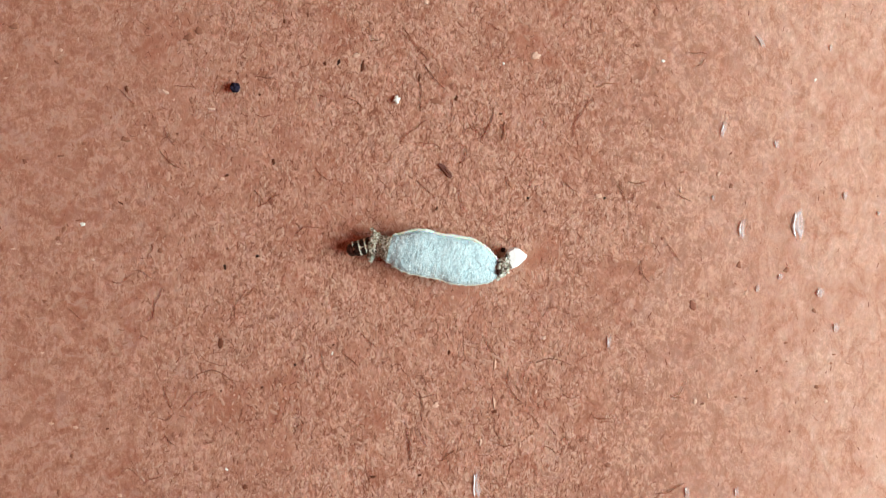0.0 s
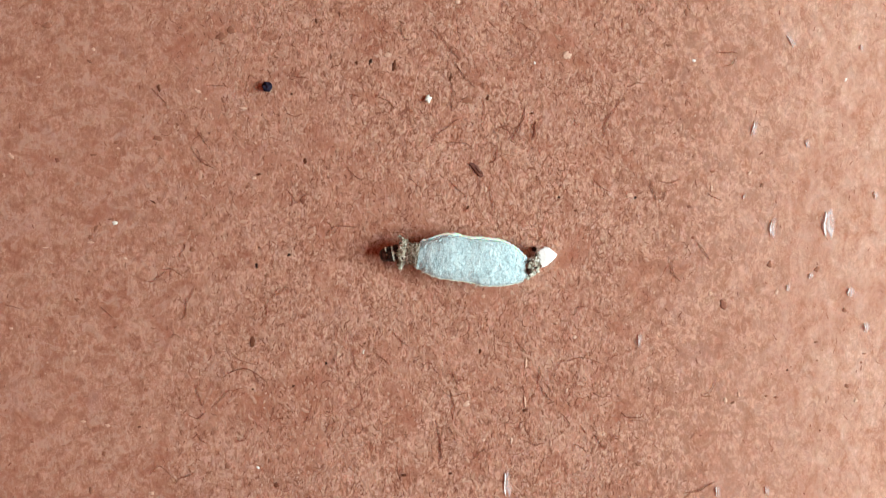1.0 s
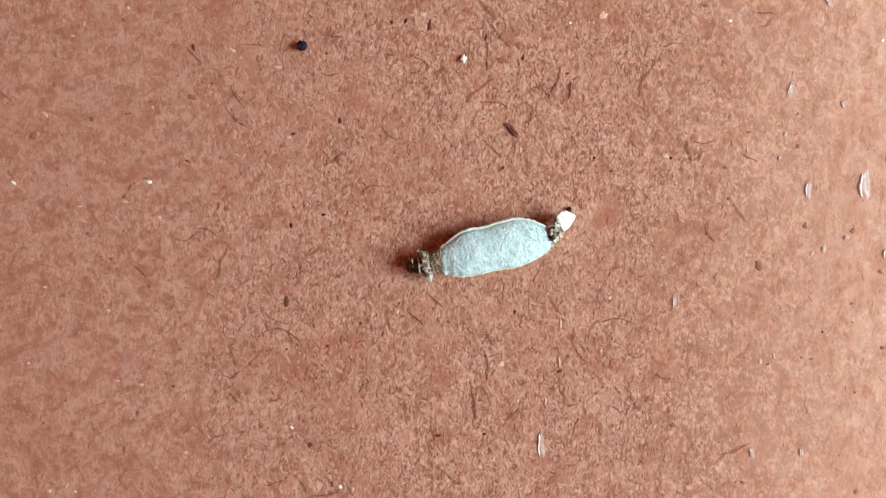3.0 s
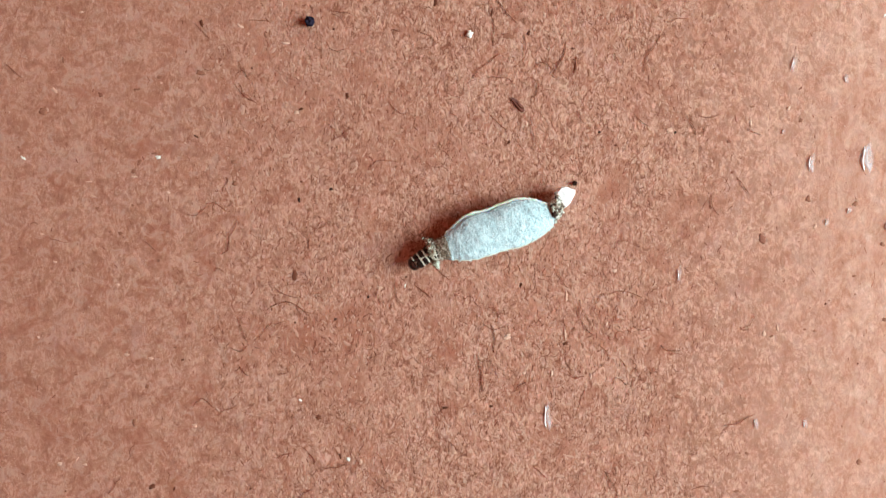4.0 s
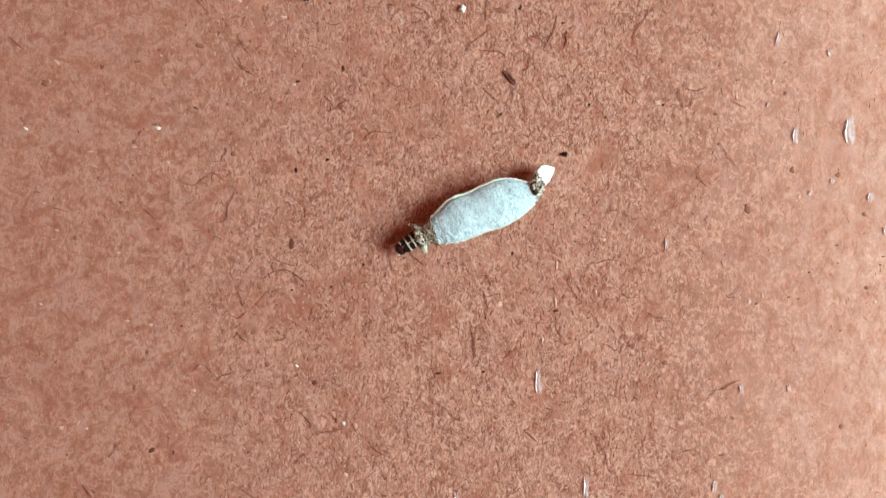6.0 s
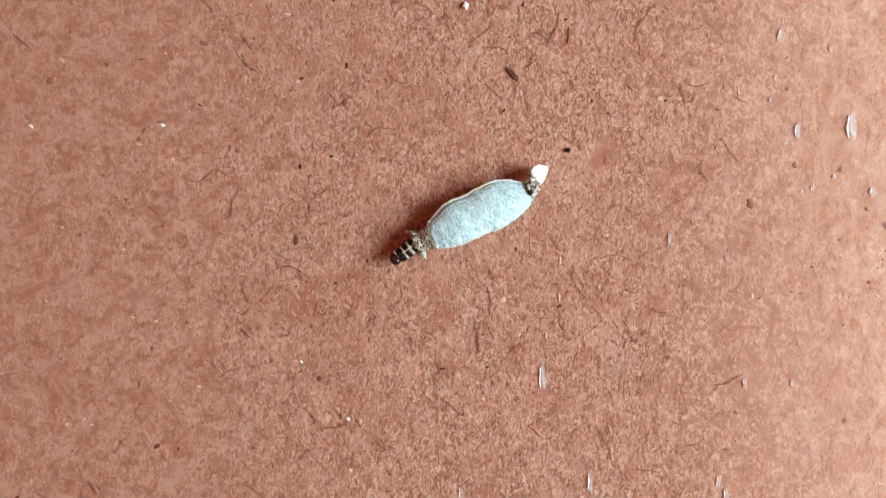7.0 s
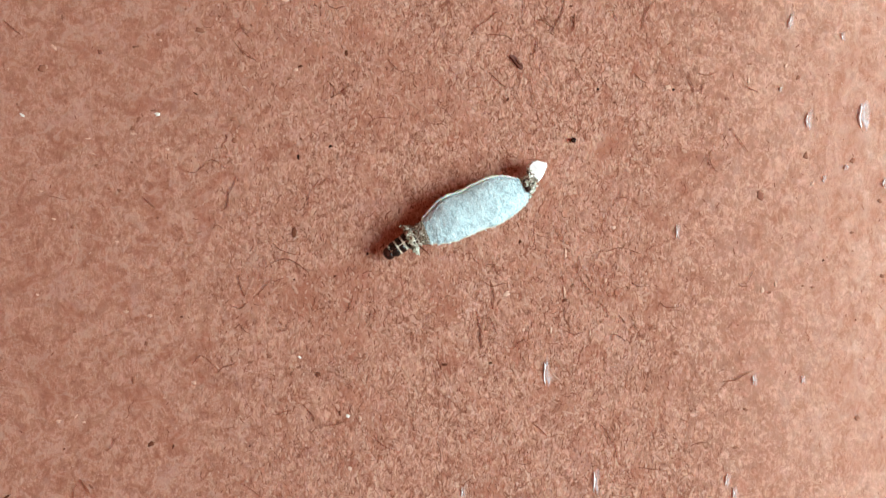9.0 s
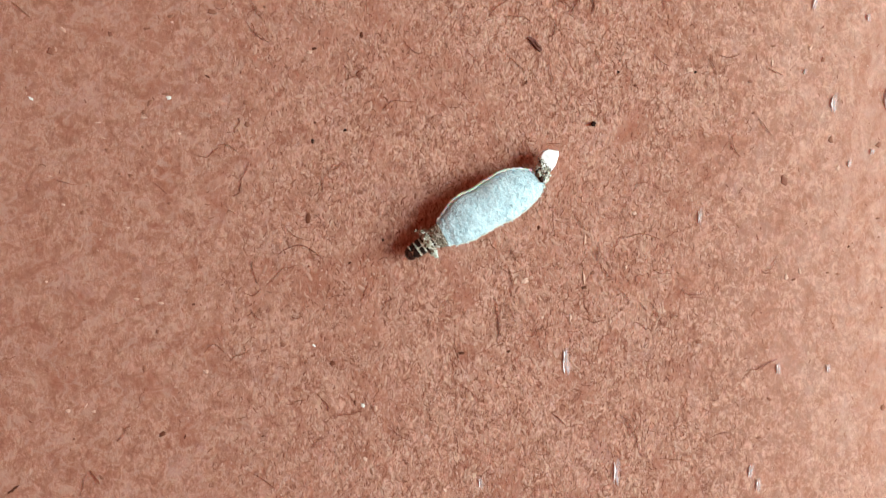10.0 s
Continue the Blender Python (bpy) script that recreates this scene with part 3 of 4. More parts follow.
    mesh_ob("crest", v, f, GLUE_GLINT, ob, "white ridge painted as the glint on the glue")
    return tagged(ob, "milky shiny streak of dried glue on the cardboard", "glue", "glue streaks on the cardboard")


def frass_pellet(x, y, radius, material, label):
    rng = np.random.default_rng(5)
    verts, faces = ellipsoid(radius, radius * 0.95, radius * 0.8, (0, 0, radius * 0.72), 12, 18)
    verts = [tuple(np.array(v) * (1 + 0.38 * noise.noise(Vector(v) * 1.9 / radius)) + rng.uniform(-0.012, 0.012, 3) * radius) for v in verts]
    ob = mesh_ob("frass_pellet", verts, faces, material)
    ob.matrix_basis = pose(x * MM, y * MM, 0.00001)
    return tagged(ob, label, "pellet", "pellets on the cardboard")


frass_pellet(-16.45, 12.77, 0.40, FRASS, "blue black lumpy frass pellet lying on the cardboard")
frass_pellet(4.78, -0.08, 0.20, BLACK, "small round black frass pellet lying on the cardboard")
tagged(fleck(-3.72, 11.9, 0.62, 0.56, 20, WHITE, 0.3), "chunky white crumb lying on the cardboard")
bark_sliver(0.18, 6.25, 1.5, 0.5, -48)
fleck(-20.25, 16.87, 0.81, 0.54, 20, BROWN)
fleck(-19.44, 17.37, 0.63, 0.58, 0, BROWN)
fleck(-34.15, 17.77, 0.67, 0.49, 0, BROWN)
fleck(-30.73, 14.89, 0.49, 0.31, -30, BROWN)
fleck(-30.42, 15.84, 0.36, 0.27, 0, TAN)
fleck(-18.45, 11.16, 0.63, 0.18, -5, TAN)
fleck(-22.09, 12.51, 0.58, 0.22, -30, TAN)
fleck(-21.46, 11.88, 0.22, 0.18, 0, TAN)
fleck(-14.58, 12.28, 0.18, 0.18, 0, DARK)
fleck(-13.5, 6.97, 0.49, 0.31, 100, DARK)
fleck(-12.64, 18.13, 0.4, 0.18, 90, DARK)
fleck(-28.53, 8.41, 0.4, 0.31, 0, BROWN)
fleck(-28.44, 7.92, 0.22, 0.22, 0, TAN)
fleck(-25.24, 8.73, 0.72, 0.45, 0, BROWN)
fleck(-10.75, 18.63, 0.36, 0.13, 90, DARK)
fleck(-9.4, 14.76, 0.36, 0.22, 110, DARK)
fleck(-8.32, 14.85, 0.49, 0.27, 75, BLACK)
fleck(-6.43, 14.53, 0.85, 0.27, 80, DARK)
fleck(-1.89, 13.63, 0.85, 0.22, 85, DARK)
fleck(-0.58, 11.74, 0.99, 0.45, 0, BROWN)
fleck(1.08, 12.01, 0.49, 0.27, 70, DARK)
fleck(3.19, 14.35, 0.49, 0.36, 0, BROWN)
fleck(-1.35, 19.71, 0.45, 0.36, 0, TAN)
fleck(7.38, 15.34, 0.76, 0.58, 30, TAN)
fleck(4.81, 14.76, 0.22, 0.22, 0, WHITE)
fleck(2.34, 13.5, 0.31, 0.22, 80, TAN)
fleck(-6.93, 15.43, 0.63, 0.36, 0, TAN)
fleck(0.9, 4.68, 0.54, 0.22, 90, TAN)
fleck(4.59, 10.75, 0.27, 0.18, 0, DARK)
fleck(4.86, 9.49, 0.99, 0.18, 85, BROWN)
fleck(6.79, 13.45, 0.27, 0.18, 0, DARK)
fleck(11.83, 17.95, 0.9, 0.22, 85, BROWN)
fleck(16.92, 18.81, 0.63, 0.31, 110, BROWN)
fleck(12.6, 17.37, 0.54, 0.31, 10, BROWN)
fleck(15.57, 16.2, 0.54, 0.22, 0, BROWN)
fleck(17.5, 14.98, 0.27, 0.27, 0, WHITE)
fleck(29.65, 13.45, 0.27, 0.18, 60, WHITE)
fleck(-22.59, 1.62, 0.54, 0.4, 0, BROWN)
fleck(-28.71, 1.98, 0.4, 0.31, 0, WHITE)
fleck(-28.98, 2.29, 0.49, 0.18, 0, BROWN)
fleck(-33.57, -2.11, 0.27, 0.27, 0, BROWN)
fleck(-31.72, -4.14, 0.36, 0.31, 0, BROWN)
fleck(-22.5, -0.09, 0.4, 0.4, 0, BROWN)
fleck(-17.23, 5.85, 0.4, 0.22, 10, DARK)
fleck(-17.59, 5.58, 0.4, 0.31, 0, TAN)
fleck(-18.09, 4.86, 0.45, 0.22, 40, BROWN)
fleck(-13.68, 3.78, 0.54, 0.45, 90, RED)
fleck(-17.37, -1.39, 0.45, 0.27, 90, BLACK)
fleck(-14.8, -0.58, 0.27, 0.22, 20, BLACK)
fleck(-17.19, 0.04, 0.27, 0.18, 90, DARK)
fleck(-16.51, -2.2, 0.45, 0.31, 0, BROWN)
fleck(-30.64, 0.4, 0.45, 0.18, 0, TAN)
fleck(-34.24, 0, 0.45, 0.13, 0, TAN)
fleck(-18.13, -3.91, 0.31, 0.22, 0, TAN)
fleck(-13.18, -2.97, 0.27, 0.22, 0, TAN)
fleck(-13.5, -5.49, 0.31, 0.27, 0, BROWN)
fleck(-17.68, -7.51, 0.76, 0.49, 75, DARK)
fleck(-11.79, -9.22, 0.22, 0.22, 0, BLACK)
fleck(-27.27, -13.32, 0.31, 0.22, 0, BROWN)
fleck(-26.73, -14.31, 0.27, 0.18, 10, DARK)
fleck(-31.23, -13.9, 0.4, 0.22, 0, TAN)
fleck(-29.29, -14.22, 0.4, 0.27, 0, TAN)
fleck(-25.74, -19.62, 0.45, 0.36, 0, TAN)
fleck(-17.23, -17.55, 0.27, 0.18, -30, WHITE)
fleck(-17.86, -18.85, 0.36, 0.27, 90, BROWN)
fleck(-15.75, -18.9, 0.45, 0.4, 0, DARK)
fleck(-19.71, -17.46, 0.45, 0.36, 0, BROWN)
fleck(-29.56, -16.47, 0.45, 0.31, 90, BROWN)
fleck(-14.4, -11.02, 0.22, 0.18, 0, DARK)
fleck(-10.93, -8.5, 0.54, 0.27, 0, TAN)
fleck(-8.82, -8.32, 0.4, 0.13, 80, WHITE)
fleck(-8.73, -7.6, 0.18, 0.18, 0, DARK)
fleck(-8.41, -8.64, 0.27, 0.22, 0, BROWN)
fleck(-4.72, -9.04, 0.31, 0.27, 0, RED)
fleck(-9.18, -9.54, 0.27, 0.18, 0, TAN)
fleck(0.49, -8.23, 0.36, 0.27, 100, DARK)
fleck(-0.63, -12.46, 0.58, 0.45, 20, TAN)
fleck(4.09, -12.96, 0.45, 0.27, 0, DARK)
fleck(4.77, -11.79, 0.45, 0.27, 60, BROWN)
fleck(-8.19, -15.66, 0.45, 0.22, 90, BROWN)
fleck(-7.87, -14.94, 0.18, 0.18, 0, BROWN)
fleck(-5.62, -18.13, 0.45, 0.22, 0, DARK)
fleck(-1.89, -18, 0.36, 0.22, 0, DARK)
fleck(0.76, -15.34, 0.22, 0.22, 0, TAN)
fleck(6.16, -15.61, 0.36, 0.18, 90, TAN)
fleck(14.8, 3.78, 0.22, 0.18, 0, TAN)
fleck(12.87, 4.05, 0.22, 0.22, 0, BLACK)
fleck(17.19, 3.33, 0.36, 0.27, 10, RED)
fleck(19.89, -4.5, 0.72, 0.49, 95, RED)
fleck(23.58, -1.3, 0.54, 0.4, 80, BROWN)
fleck(24.12, -3.51, 0.45, 0.27, 80, TAN)
fleck(17.46, 0.85, 0.31, 0.22, 20, RED)
fleck(27.36, -1.66, 0.45, 0.36, 40, BROWN)
fleck(18.85, -3.64, 0.36, 0.27, 0, TAN)
fleck(20.65, -12.33, 0.36, 0.22, 20, BROWN)
fleck(18.09, -14.94, 0.18, 0.18, 0, RED)
fleck(24.12, -11.88, 0.31, 0.22, 0, BROWN)
fleck(27.36, -8.95, 0.22, 0.18, 0, BROWN)
fleck(-29.2, -24.54, 0.63, 0.36, 20, DARK)
fleck(-13.38, -22.28, 0.31, 0.31, 0, WHITE)
fleck(-37.86, 5.67, 0.72, 0.54, 0, BROWN)
fleck(-21.26, -24.71, 0.22, 0.18, 0, DARK)
fleck(-5.53, -21.57, 0.36, 0.36, 0, BROWN)
fleck(-33.95, -27.95, 0.45, 0.22, -50, BROWN)
fleck(17.86, -24.82, 0.4, 0.27, 0, BROWN)
fleck(-36.62, -22.73, 0.4, 0.27, 0, TAN)
fleck(6.75, 4.05, 0.23, 0.23, 0, BLACK)
fleck(8.10, 2.98, 0.19, 0.19, 0, DARK)
fleck(-0.50, 3.22, 0.33, 0.19, 60, DARK)
fleck(12.42, 4.21, 0.56, 0.37, 10, TAN)
fleck(19.06, 6.10, 0.46, 0.19, 0, BROWN)
fleck(22.97, 5.05, 0.37, 0.33, 40, BROWN)
fleck(18.92, 4.80, 0.19, 0.46, 0, TAN)
fleck(21.94, 5.98, 0.19, 0.42, -30, TAN)
fleck(-37.01, 7.31, 0.65, 0.28, -35, TAN)
fleck(-33.30, 7.00, 0.46, 0.33, -50, RED)
fleck(-30.43, 7.43, 0.65, 0.19, 5, BROWN)
fleck(-25.65, 3.66, 0.46, 0.14, -30, DARK)
fleck(-33.84, -1.20, 0.37, 0.14, -15, TAN)
fleck(-39.55, 1.88, 0.46, 0.19, -35, WHITE)
fleck(-32.49, -4.03, 0.28, 0.23, 0, BROWN)
fleck(-30.74, -1.88, 0.23, 0.19, 0, BROWN)
fleck(-27.86, -0.85, 0.33, 0.19, 0, TAN)
fleck(-38.05, -4.24, 0.37, 0.19, 0, TAN)
fleck(-36.99, -6.46, 0.28, 0.19, 0, TAN)
fleck(-35.45, -7.05, 0.33, 0.37, 0, BROWN)
fleck(-30.19, 1.55, 0.56, 0.33, 60, BROWN)
fleck(-30.60, 0.85, 0.46, 0.37, 30, BROWN)
fleck(-28.64, -6.33, 0.28, 0.28, 0, BROWN)
fleck(-9.96, -10.06, 0.23, 0.46, -20, BROWN)
fleck(-17.67, -11.30, 0.19, 0.19, 0, DARK)
fleck(-5.39, -14.92, 0.28, 0.23, 0, BROWN)
fleck(4.12, -9.21, 0.23, 0.93, -3, TAN)
fleck(4.04, -12.23, 0.23, 1.02, 5, TAN)
fleck(2.99, -15.35, 0.19, 0.56, -12, TAN)
fleck(7.03, -14.69, 0.28, 0.28, 0, BROWN)
fleck(10.52, -13.14, 0.23, 0.19, 0, BROWN)
fleck(11.04, -15.23, 0.37, 0.33, 0, BROWN)
fleck(-2.22, -15.28, 0.42, 0.28, 0, BROWN)
fleck(10.34, -14.86, 0.23, 0.19, 0, TAN)
fleck(7.39, -11.38, 0.19, 0.37, -10, TAN)
fleck(8.06, -7.10, 0.33, 0.23, 0, TAN)
fleck(16.70, -10.78, 0.19, 0.19, 0, TAN)
fleck(20.06, -12.16, 0.33, 0.46, 0, TAN)
fleck(21.13, -11.69, 0.19, 0.42, 10, TAN)
fleck(24.98, -9.72, 0.19, 0.19, 0, DARK)
fleck(25.30, -9.44, 0.14, 0.14, 0, BROWN)
fleck(29.56, -4.91, 0.42, 0.28, -40, BROWN)
fleck(27.29, -7.48, 0.37, 0.19, 0, BROWN)
fleck(30.90, -9.09, 0.23, 0.19, 0, BROWN)
fleck(31.12, -8.39, 0.37, 0.14, 0, BROWN)
fleck(29.74, -10.96, 0.37, 0.28, 0, BROWN)
fleck(30.45, -12.12, 0.33, 0.33, 0, TAN)
fleck(23.32, -11.78, 0.23, 0.19, 0, BROWN)
fleck(-23.44, 17.59, 0.27, 0.23, 0, BROWN)
fleck(-34.87, 13.61, 0.36, 0.18, 10, TAN)
fleck(-25.20, 12.71, 0.27, 0.54, 10, DARK)
fleck(-31.96, -8.28, 0.32, 0.18, 0, TAN)
fleck(-30.55, -19.39, 0.36, 0.63, 0, BROWN)
fleck(13.14, -17.20, 0.54, 0.36, 0, BROWN)
fleck(27.60, -14.52, 0.18, 0.18, 0, DARK)
fleck(-39.92, 2.77, 0.22, 0.22, 0, BROWN)
fleck(-35.29, -15.52, 0.27, 0.22, 0, BROWN)
fleck(-38.31, -12.54, 0.27, 0.18, 0, TAN)
fleck(-27.37, -24.74, 0.13, 0.40, -15, DARK)
fleck(-40.97, -28.97, 1.07, 0.22, 35, DARK)
fleck(-36.13, -24.92, 0.18, 0.18, 0, DARK)
fleck(-34.57, -22.78, 0.36, 0.22, 0, TAN)
fleck(-35.20, -22.33, 0.13, 0.49, -35, TAN)
fleck(-12.36, -22.46, 0.27, 0.36, 0, TAN)
fleck(-14.01, -22.02, 0.18, 0.45, 10, DARK)
fleck(-13.20, -26.52, 0.36, 0.31, 0, TAN)
fleck(-9.90, -26.83, 0.31, 0.22, 0, RED)
fleck(-19.57, -26.21, 0.18, 0.40, -10, BROWN)
fleck(-6.91, -28.97, 0.27, 0.27, 0, TAN)
fleck(-4.11, -24.38, 0.40, 0.27, 0, BROWN)
fleck(0.27, -27.72, 0.27, 0.18, 0, TAN)
fleck(27.69, -22.41, 0.45, 0.40, 0, BROWN)
fleck(18.71, -21.74, 0.36, 0.27, -40, BROWN)
strand(-3.1, 17.59, -1.98, 16.02, -1.21, 15.12)
strand(-1.44, 14.67, -0.63, 13.54, 0.09, 12.82)
strand(-5.8, 18.04, -5.71, 17.14, -5.35, 16.56)
strand(3.78, 17.95, 4.32, 17.5, 4.68, 17.32)
strand(-11.79, 1.21, -10.75, 1.71, -9.36, 1.66)
strand(-2.11, 8.37, -0.99, 8.41, -0.18, 8.05)
strand(4.09, 10.62, 3.51, 9.36, 2.97, 8.59)
strand(-9.94, 12.24, -9.49, 12.15, -9, 12.01)
strand(-7.6, 11.97, -6.84, 11.74, -6.43, 11.16)
strand(-1.75, 13.18, -1.66, 11.97, -1.8, 10.98)
strand(-14.8, 13.68, -13.9, 13.63, -13.14, 13.45)
strand(-21.33, 12.91, -20.52, 12.96, -19.75, 12.82)
strand(-14.94, 10.71, -14.22, 10.53, -13.5, 10.71)
strand(-16.56, -5.44, -16.2, -4, -15.48, -3.28)
strand(-15.93, -3.91, -15.43, -3.55, -14.94, -3.15)
strand(-14.67, 3.28, -13.9, 3.82, -12.91, 4.41)
strand(20.97, 15.57, 20.34, 15.61, 19.57, 15.57)
strand(20.92, 15.21, 20.65, 14.8, 20.16, 14.49)
strand(17.86, 0.4, 18.36, -0.27, 18.81, -0.9)
strand(-25.83, -18.18, -25.11, -17.46, -24.21, -18.18)
strand(-25.74, 12.73, -25.2, 12.19, -24.61, 11.56)
strand(-2.97, -14.8, -2.52, -15.79, -2.74, -17.14)
strand(-1.8, -11.52, -1.57, -12.78, -1.71, -13.68)
strand(7.38, -9, 8.91, -8.77, 10.26, -9.27)
strand(9.63, 17.68, 10.03, 18.18, 10.48, 18.58)
strand(-5.8, 16.6, -5.44, 16.56, -4.9, 16.78)
strand(9.72, -14.8, 9.85, -15.16, 10.17, -15.7)
strand(4.32, -15.48, 4.99, -15.7, 5.67, -15.52)
strand(-3.78, 17.37, -3.1, 17.14, -2.79, 16.47)
strand(12.19, 12.87, 12.87, 13.09, 13.77, 13.23)
strand(14.67, 5.44, 15.34, 5.22, 16.47, 5.44)
strand(18.72, 4.32, 19.26, 4, 19.71, 3.91)
strand(-23.13, -5.35, -22.68, -4, -22.23, -3.1)
strand(-6.48, -6.7, -5.8, -7.38, -5.22, -7.83)
strand(5.44, -11.2, 5.89, -11.88, 6.34, -12.19)
strand(3.42, -7.15, 3.78, -7.83, 4.32, -8.5)
strand(16.02, -0.85, 15.79, -1.75, 16.47, -2.65)
strand(-10.08, 6.34, -9.4, 5.67, -8.73, 5.44)
strand(1.62, 9.27, 2.29, 9.58, 2.97, 9.04)
strand(7.92, -5.35, 8.59, -4.68, 9.27, -4.81)
strand(-3.40, 8.40, -2.25, 9.57, -1.09, 10.27)
strand(4.15, 11.31, 3.79, 10.06, 3.10, 8.67, 0.030)
strand(4.72, 8.58, 4.86, 9.37, 4.90, 10.16, 0.036)
strand(4.97, 5.80, 5.21, 5.29, 5.44, 4.87)
strand(7.20, 5.67, 7.07, 5.21, 6.74, 4.74)
strand(9.62, 5.45, 10.18, 4.85, 10.79, 4.53)
strand(11.68, 11.72, 10.75, 10.33, 10.30, 8.93, 0.028)
strand(7.83, 10.45, 8.11, 9.99, 8.30, 9.48)
strand(-1.99, 5.40, -1.29, 4.70, -0.60, 4.15)
strand(1.26, 4.95, 1.45, 4.02, 1.64, 2.86)
strand(1.85, 8.20, 1.76, 7.27, 1.25, 6.71)
strand(0.62, 11.90, 0.86, 10.74, 0.54, 9.81)
strand(-5.25, 5.61, -4.78, 5.29, -4.45, 4.83)
strand(-22.19, 9.70, -21.72, 8.77, -21.26, 8.17)
strand(-22.65, 8.07, -21.72, 6.92, -20.70, 6.32)
strand(-14.99, 4.64, -14.52, 4.18, -14.47, 3.71)
strand(-19.58, -10.10, -18.19, -9.67, -16.56, -10.69, 0.034)
strand(-19.35, -8.38, -18.42, -9.07, -17.26, -9.25)
strand(-22.82, -13.27, -22.12, -13.59, -21.34, -13.13)
strand(-20.50, -12.57, -19.81, -11.63, -19.11, -11.40)
strand(-22.21, -14.66, -21.65, -15.36, -21.19, -15.68)
strand(-18.96, -15.12, -18.63, -15.49, -18.31, -15.11)
strand(-22.13, -10.95, -21.90, -11.87, -21.52, -12.80)
strand(-11.81, -14.62, -11.44, -14.16, -10.97, -13.78)
strand(-13.53, -13.93, -13.16, -13.47, -12.98, -12.67)
strand(-9.51, -8.10, -9.55, -8.80, -9.36, -9.40)
strand(-7.97, -8.33, -7.27, -8.79, -6.81, -9.25)
strand(-7.11, -14.60, -6.79, -14.14, -6.32, -13.90)
strand(-10.99, -8.34, -10.90, -9.27, -10.76, -9.97)
strand(-1.69, -9.93, -1.36, -10.63, -1.08, -10.95)
strand(-2.52, -11.33, -1.68, -11.79, -0.52, -11.55)
strand(-2.93, -13.66, -2.69, -15.05, -2.54, -16.91)
strand(-1.90, -14.35, -1.57, -15.05, -1.34, -15.60)
strand(-0.26, -16.90, 0.43, -16.43, 0.90, -15.97)
strand(5.28, -9.43, 5.19, -10.37, 5.15, -10.92)
strand(6.45, -9.76, 6.91, -9.20, 7.23, -8.87)
strand(9.48, -11.51, 10.18, -11.83, 10.88, -11.64)
strand(11.82, -13.13, 12.52, -13.55, 13.45, -13.36)
strand(7.88, -16.17, 8.25, -15.71, 9.04, -16.31)
strand(6.93, -13.15, 7.40, -13.61, 7.63, -14.08)
strand(8.47, -14.07, 8.80, -14.54, 9.04, -14.86)
strand(13.81, 5.10, 14.27, 4.55, 14.51, 3.76)
strand(18.10, -11.57, 18.47, -11.85, 18.94, -11.70)
strand(-26.33, -2.61, -25.40, -2.60, -24.80, -1.90)
strand(-24.85, -1.76, -24.01, -1.76, -23.22, -2.36)
strand(-29.80, -4.71, -29.25, -5.17, -28.78, -5.63)
strand(-37.45, -4.51, -36.76, -4.74, -35.92, -4.88)
strand(-24.23, -7.15, -23.77, -6.96, -23.39, -7.23)
strand(-23.08, -3.98, -22.94, -5.14, -23.54, -5.84)
strand(-23.55, -0.74, -23.23, -0.27, -23.00, 0.42)
strand(-23.91, -18.79, -23.18, -18.34, -22.28, -17.98)
strand(16.93, -19.54, 18.10, -19.23, 19.27, -18.59)
strand(18.36, -11.65, 19.04, -11.20, 19.26, -10.48)
strand(-40.94, 9.44, -40.23, 8.87, -39.57, 8.29)
strand(-34.84, -27.37, -34.26, -28.08, -34.04, -28.52, 0.05)
strand(-35.06, -27.72, -35.33, -28.52, -35.55, -29.41)
strand(-32.62, -25.14, -32.08, -24.38, -31.59, -23.80)
strand(-16.68, -21.75, -16.15, -22.20, -16.06, -22.78, 0.036)
strand(-21.98, -27.72, -21.18, -28.08, -20.24, -28.88)
strand(-17.26, -25.54, -16.81, -24.96, -16.14, -24.74)
strand(-19.31, -22.20, -18.60, -22.02, -17.93, -21.75)
strand(-15.25, -23.13, -14.27, -22.91, -13.38, -22.77)
strand(-11.29, -23.71, -10.62, -24.51, -9.46, -25.09)
strand(1.60, -22.91, 2.18, -23.35, 2.67, -23.89, 0.034)
strand(7.00, -22.99, 7.94, -24.15, 8.48, -25.76)
strand(-5.41, -20.72, -4.87, -21.17, -4.33, -21.75)
strand(10.09, -26.48, 11.20, -26.52, 12.28, -26.70)
glue_bead(28.17, 1.98, 0.63, 2.25, 0)
glue_bead(23.76, 1.62, 0.36, 1.53, -5)
glue_bead(22.32, 9.58, 0.27, 1.35, -12)
glue_bead(26.55, 8.37, 0.27, 0.72, 5)
glue_bead(29.97, -3.46, 0.4, 0.81, 0)
glue_bead(31.23, -6.25, 0.31, 0.81, 5)
glue_bead(31.99, 4.23, 0.22, 0.72, 0)
glue_bead(25.02, -3.15, 0.22, 0.63, 0)
glue_bead(21.51, 4.09, 0.18, 0.54, 0)
glue_bead(25.24, 16.6, 0.27, 1.26, 30)
glue_bead(13.18, -7.38, 0.22, 1.26, 0)
glue_bead(26.82, -2.2, 0.27, 0.54, 0)
glue_bead(30.87, 16.02, 0.18, 0.63, 0)
glue_bead(34.69, 2.83, 0.22, 0.45, 0)
glue_bead(2.61, -18.82, 0.4, 2.07, 2)
glue_bead(17.23, -27.43, 0.31, 1.17, -12)
glue_bead(-4.11, -28.41, 0.22, 0.9, 0)
glue_bead(19.4, -19.38, 0.27, 0.9, 0)
glue_bead(6.6, -27.55, 0.36, 1.98, 0)
glue_bead(17.82, -28.53, 0.30, 1.10, -8)
glue_bead(23.35, -19.33, 0.27, 0.72, 0)


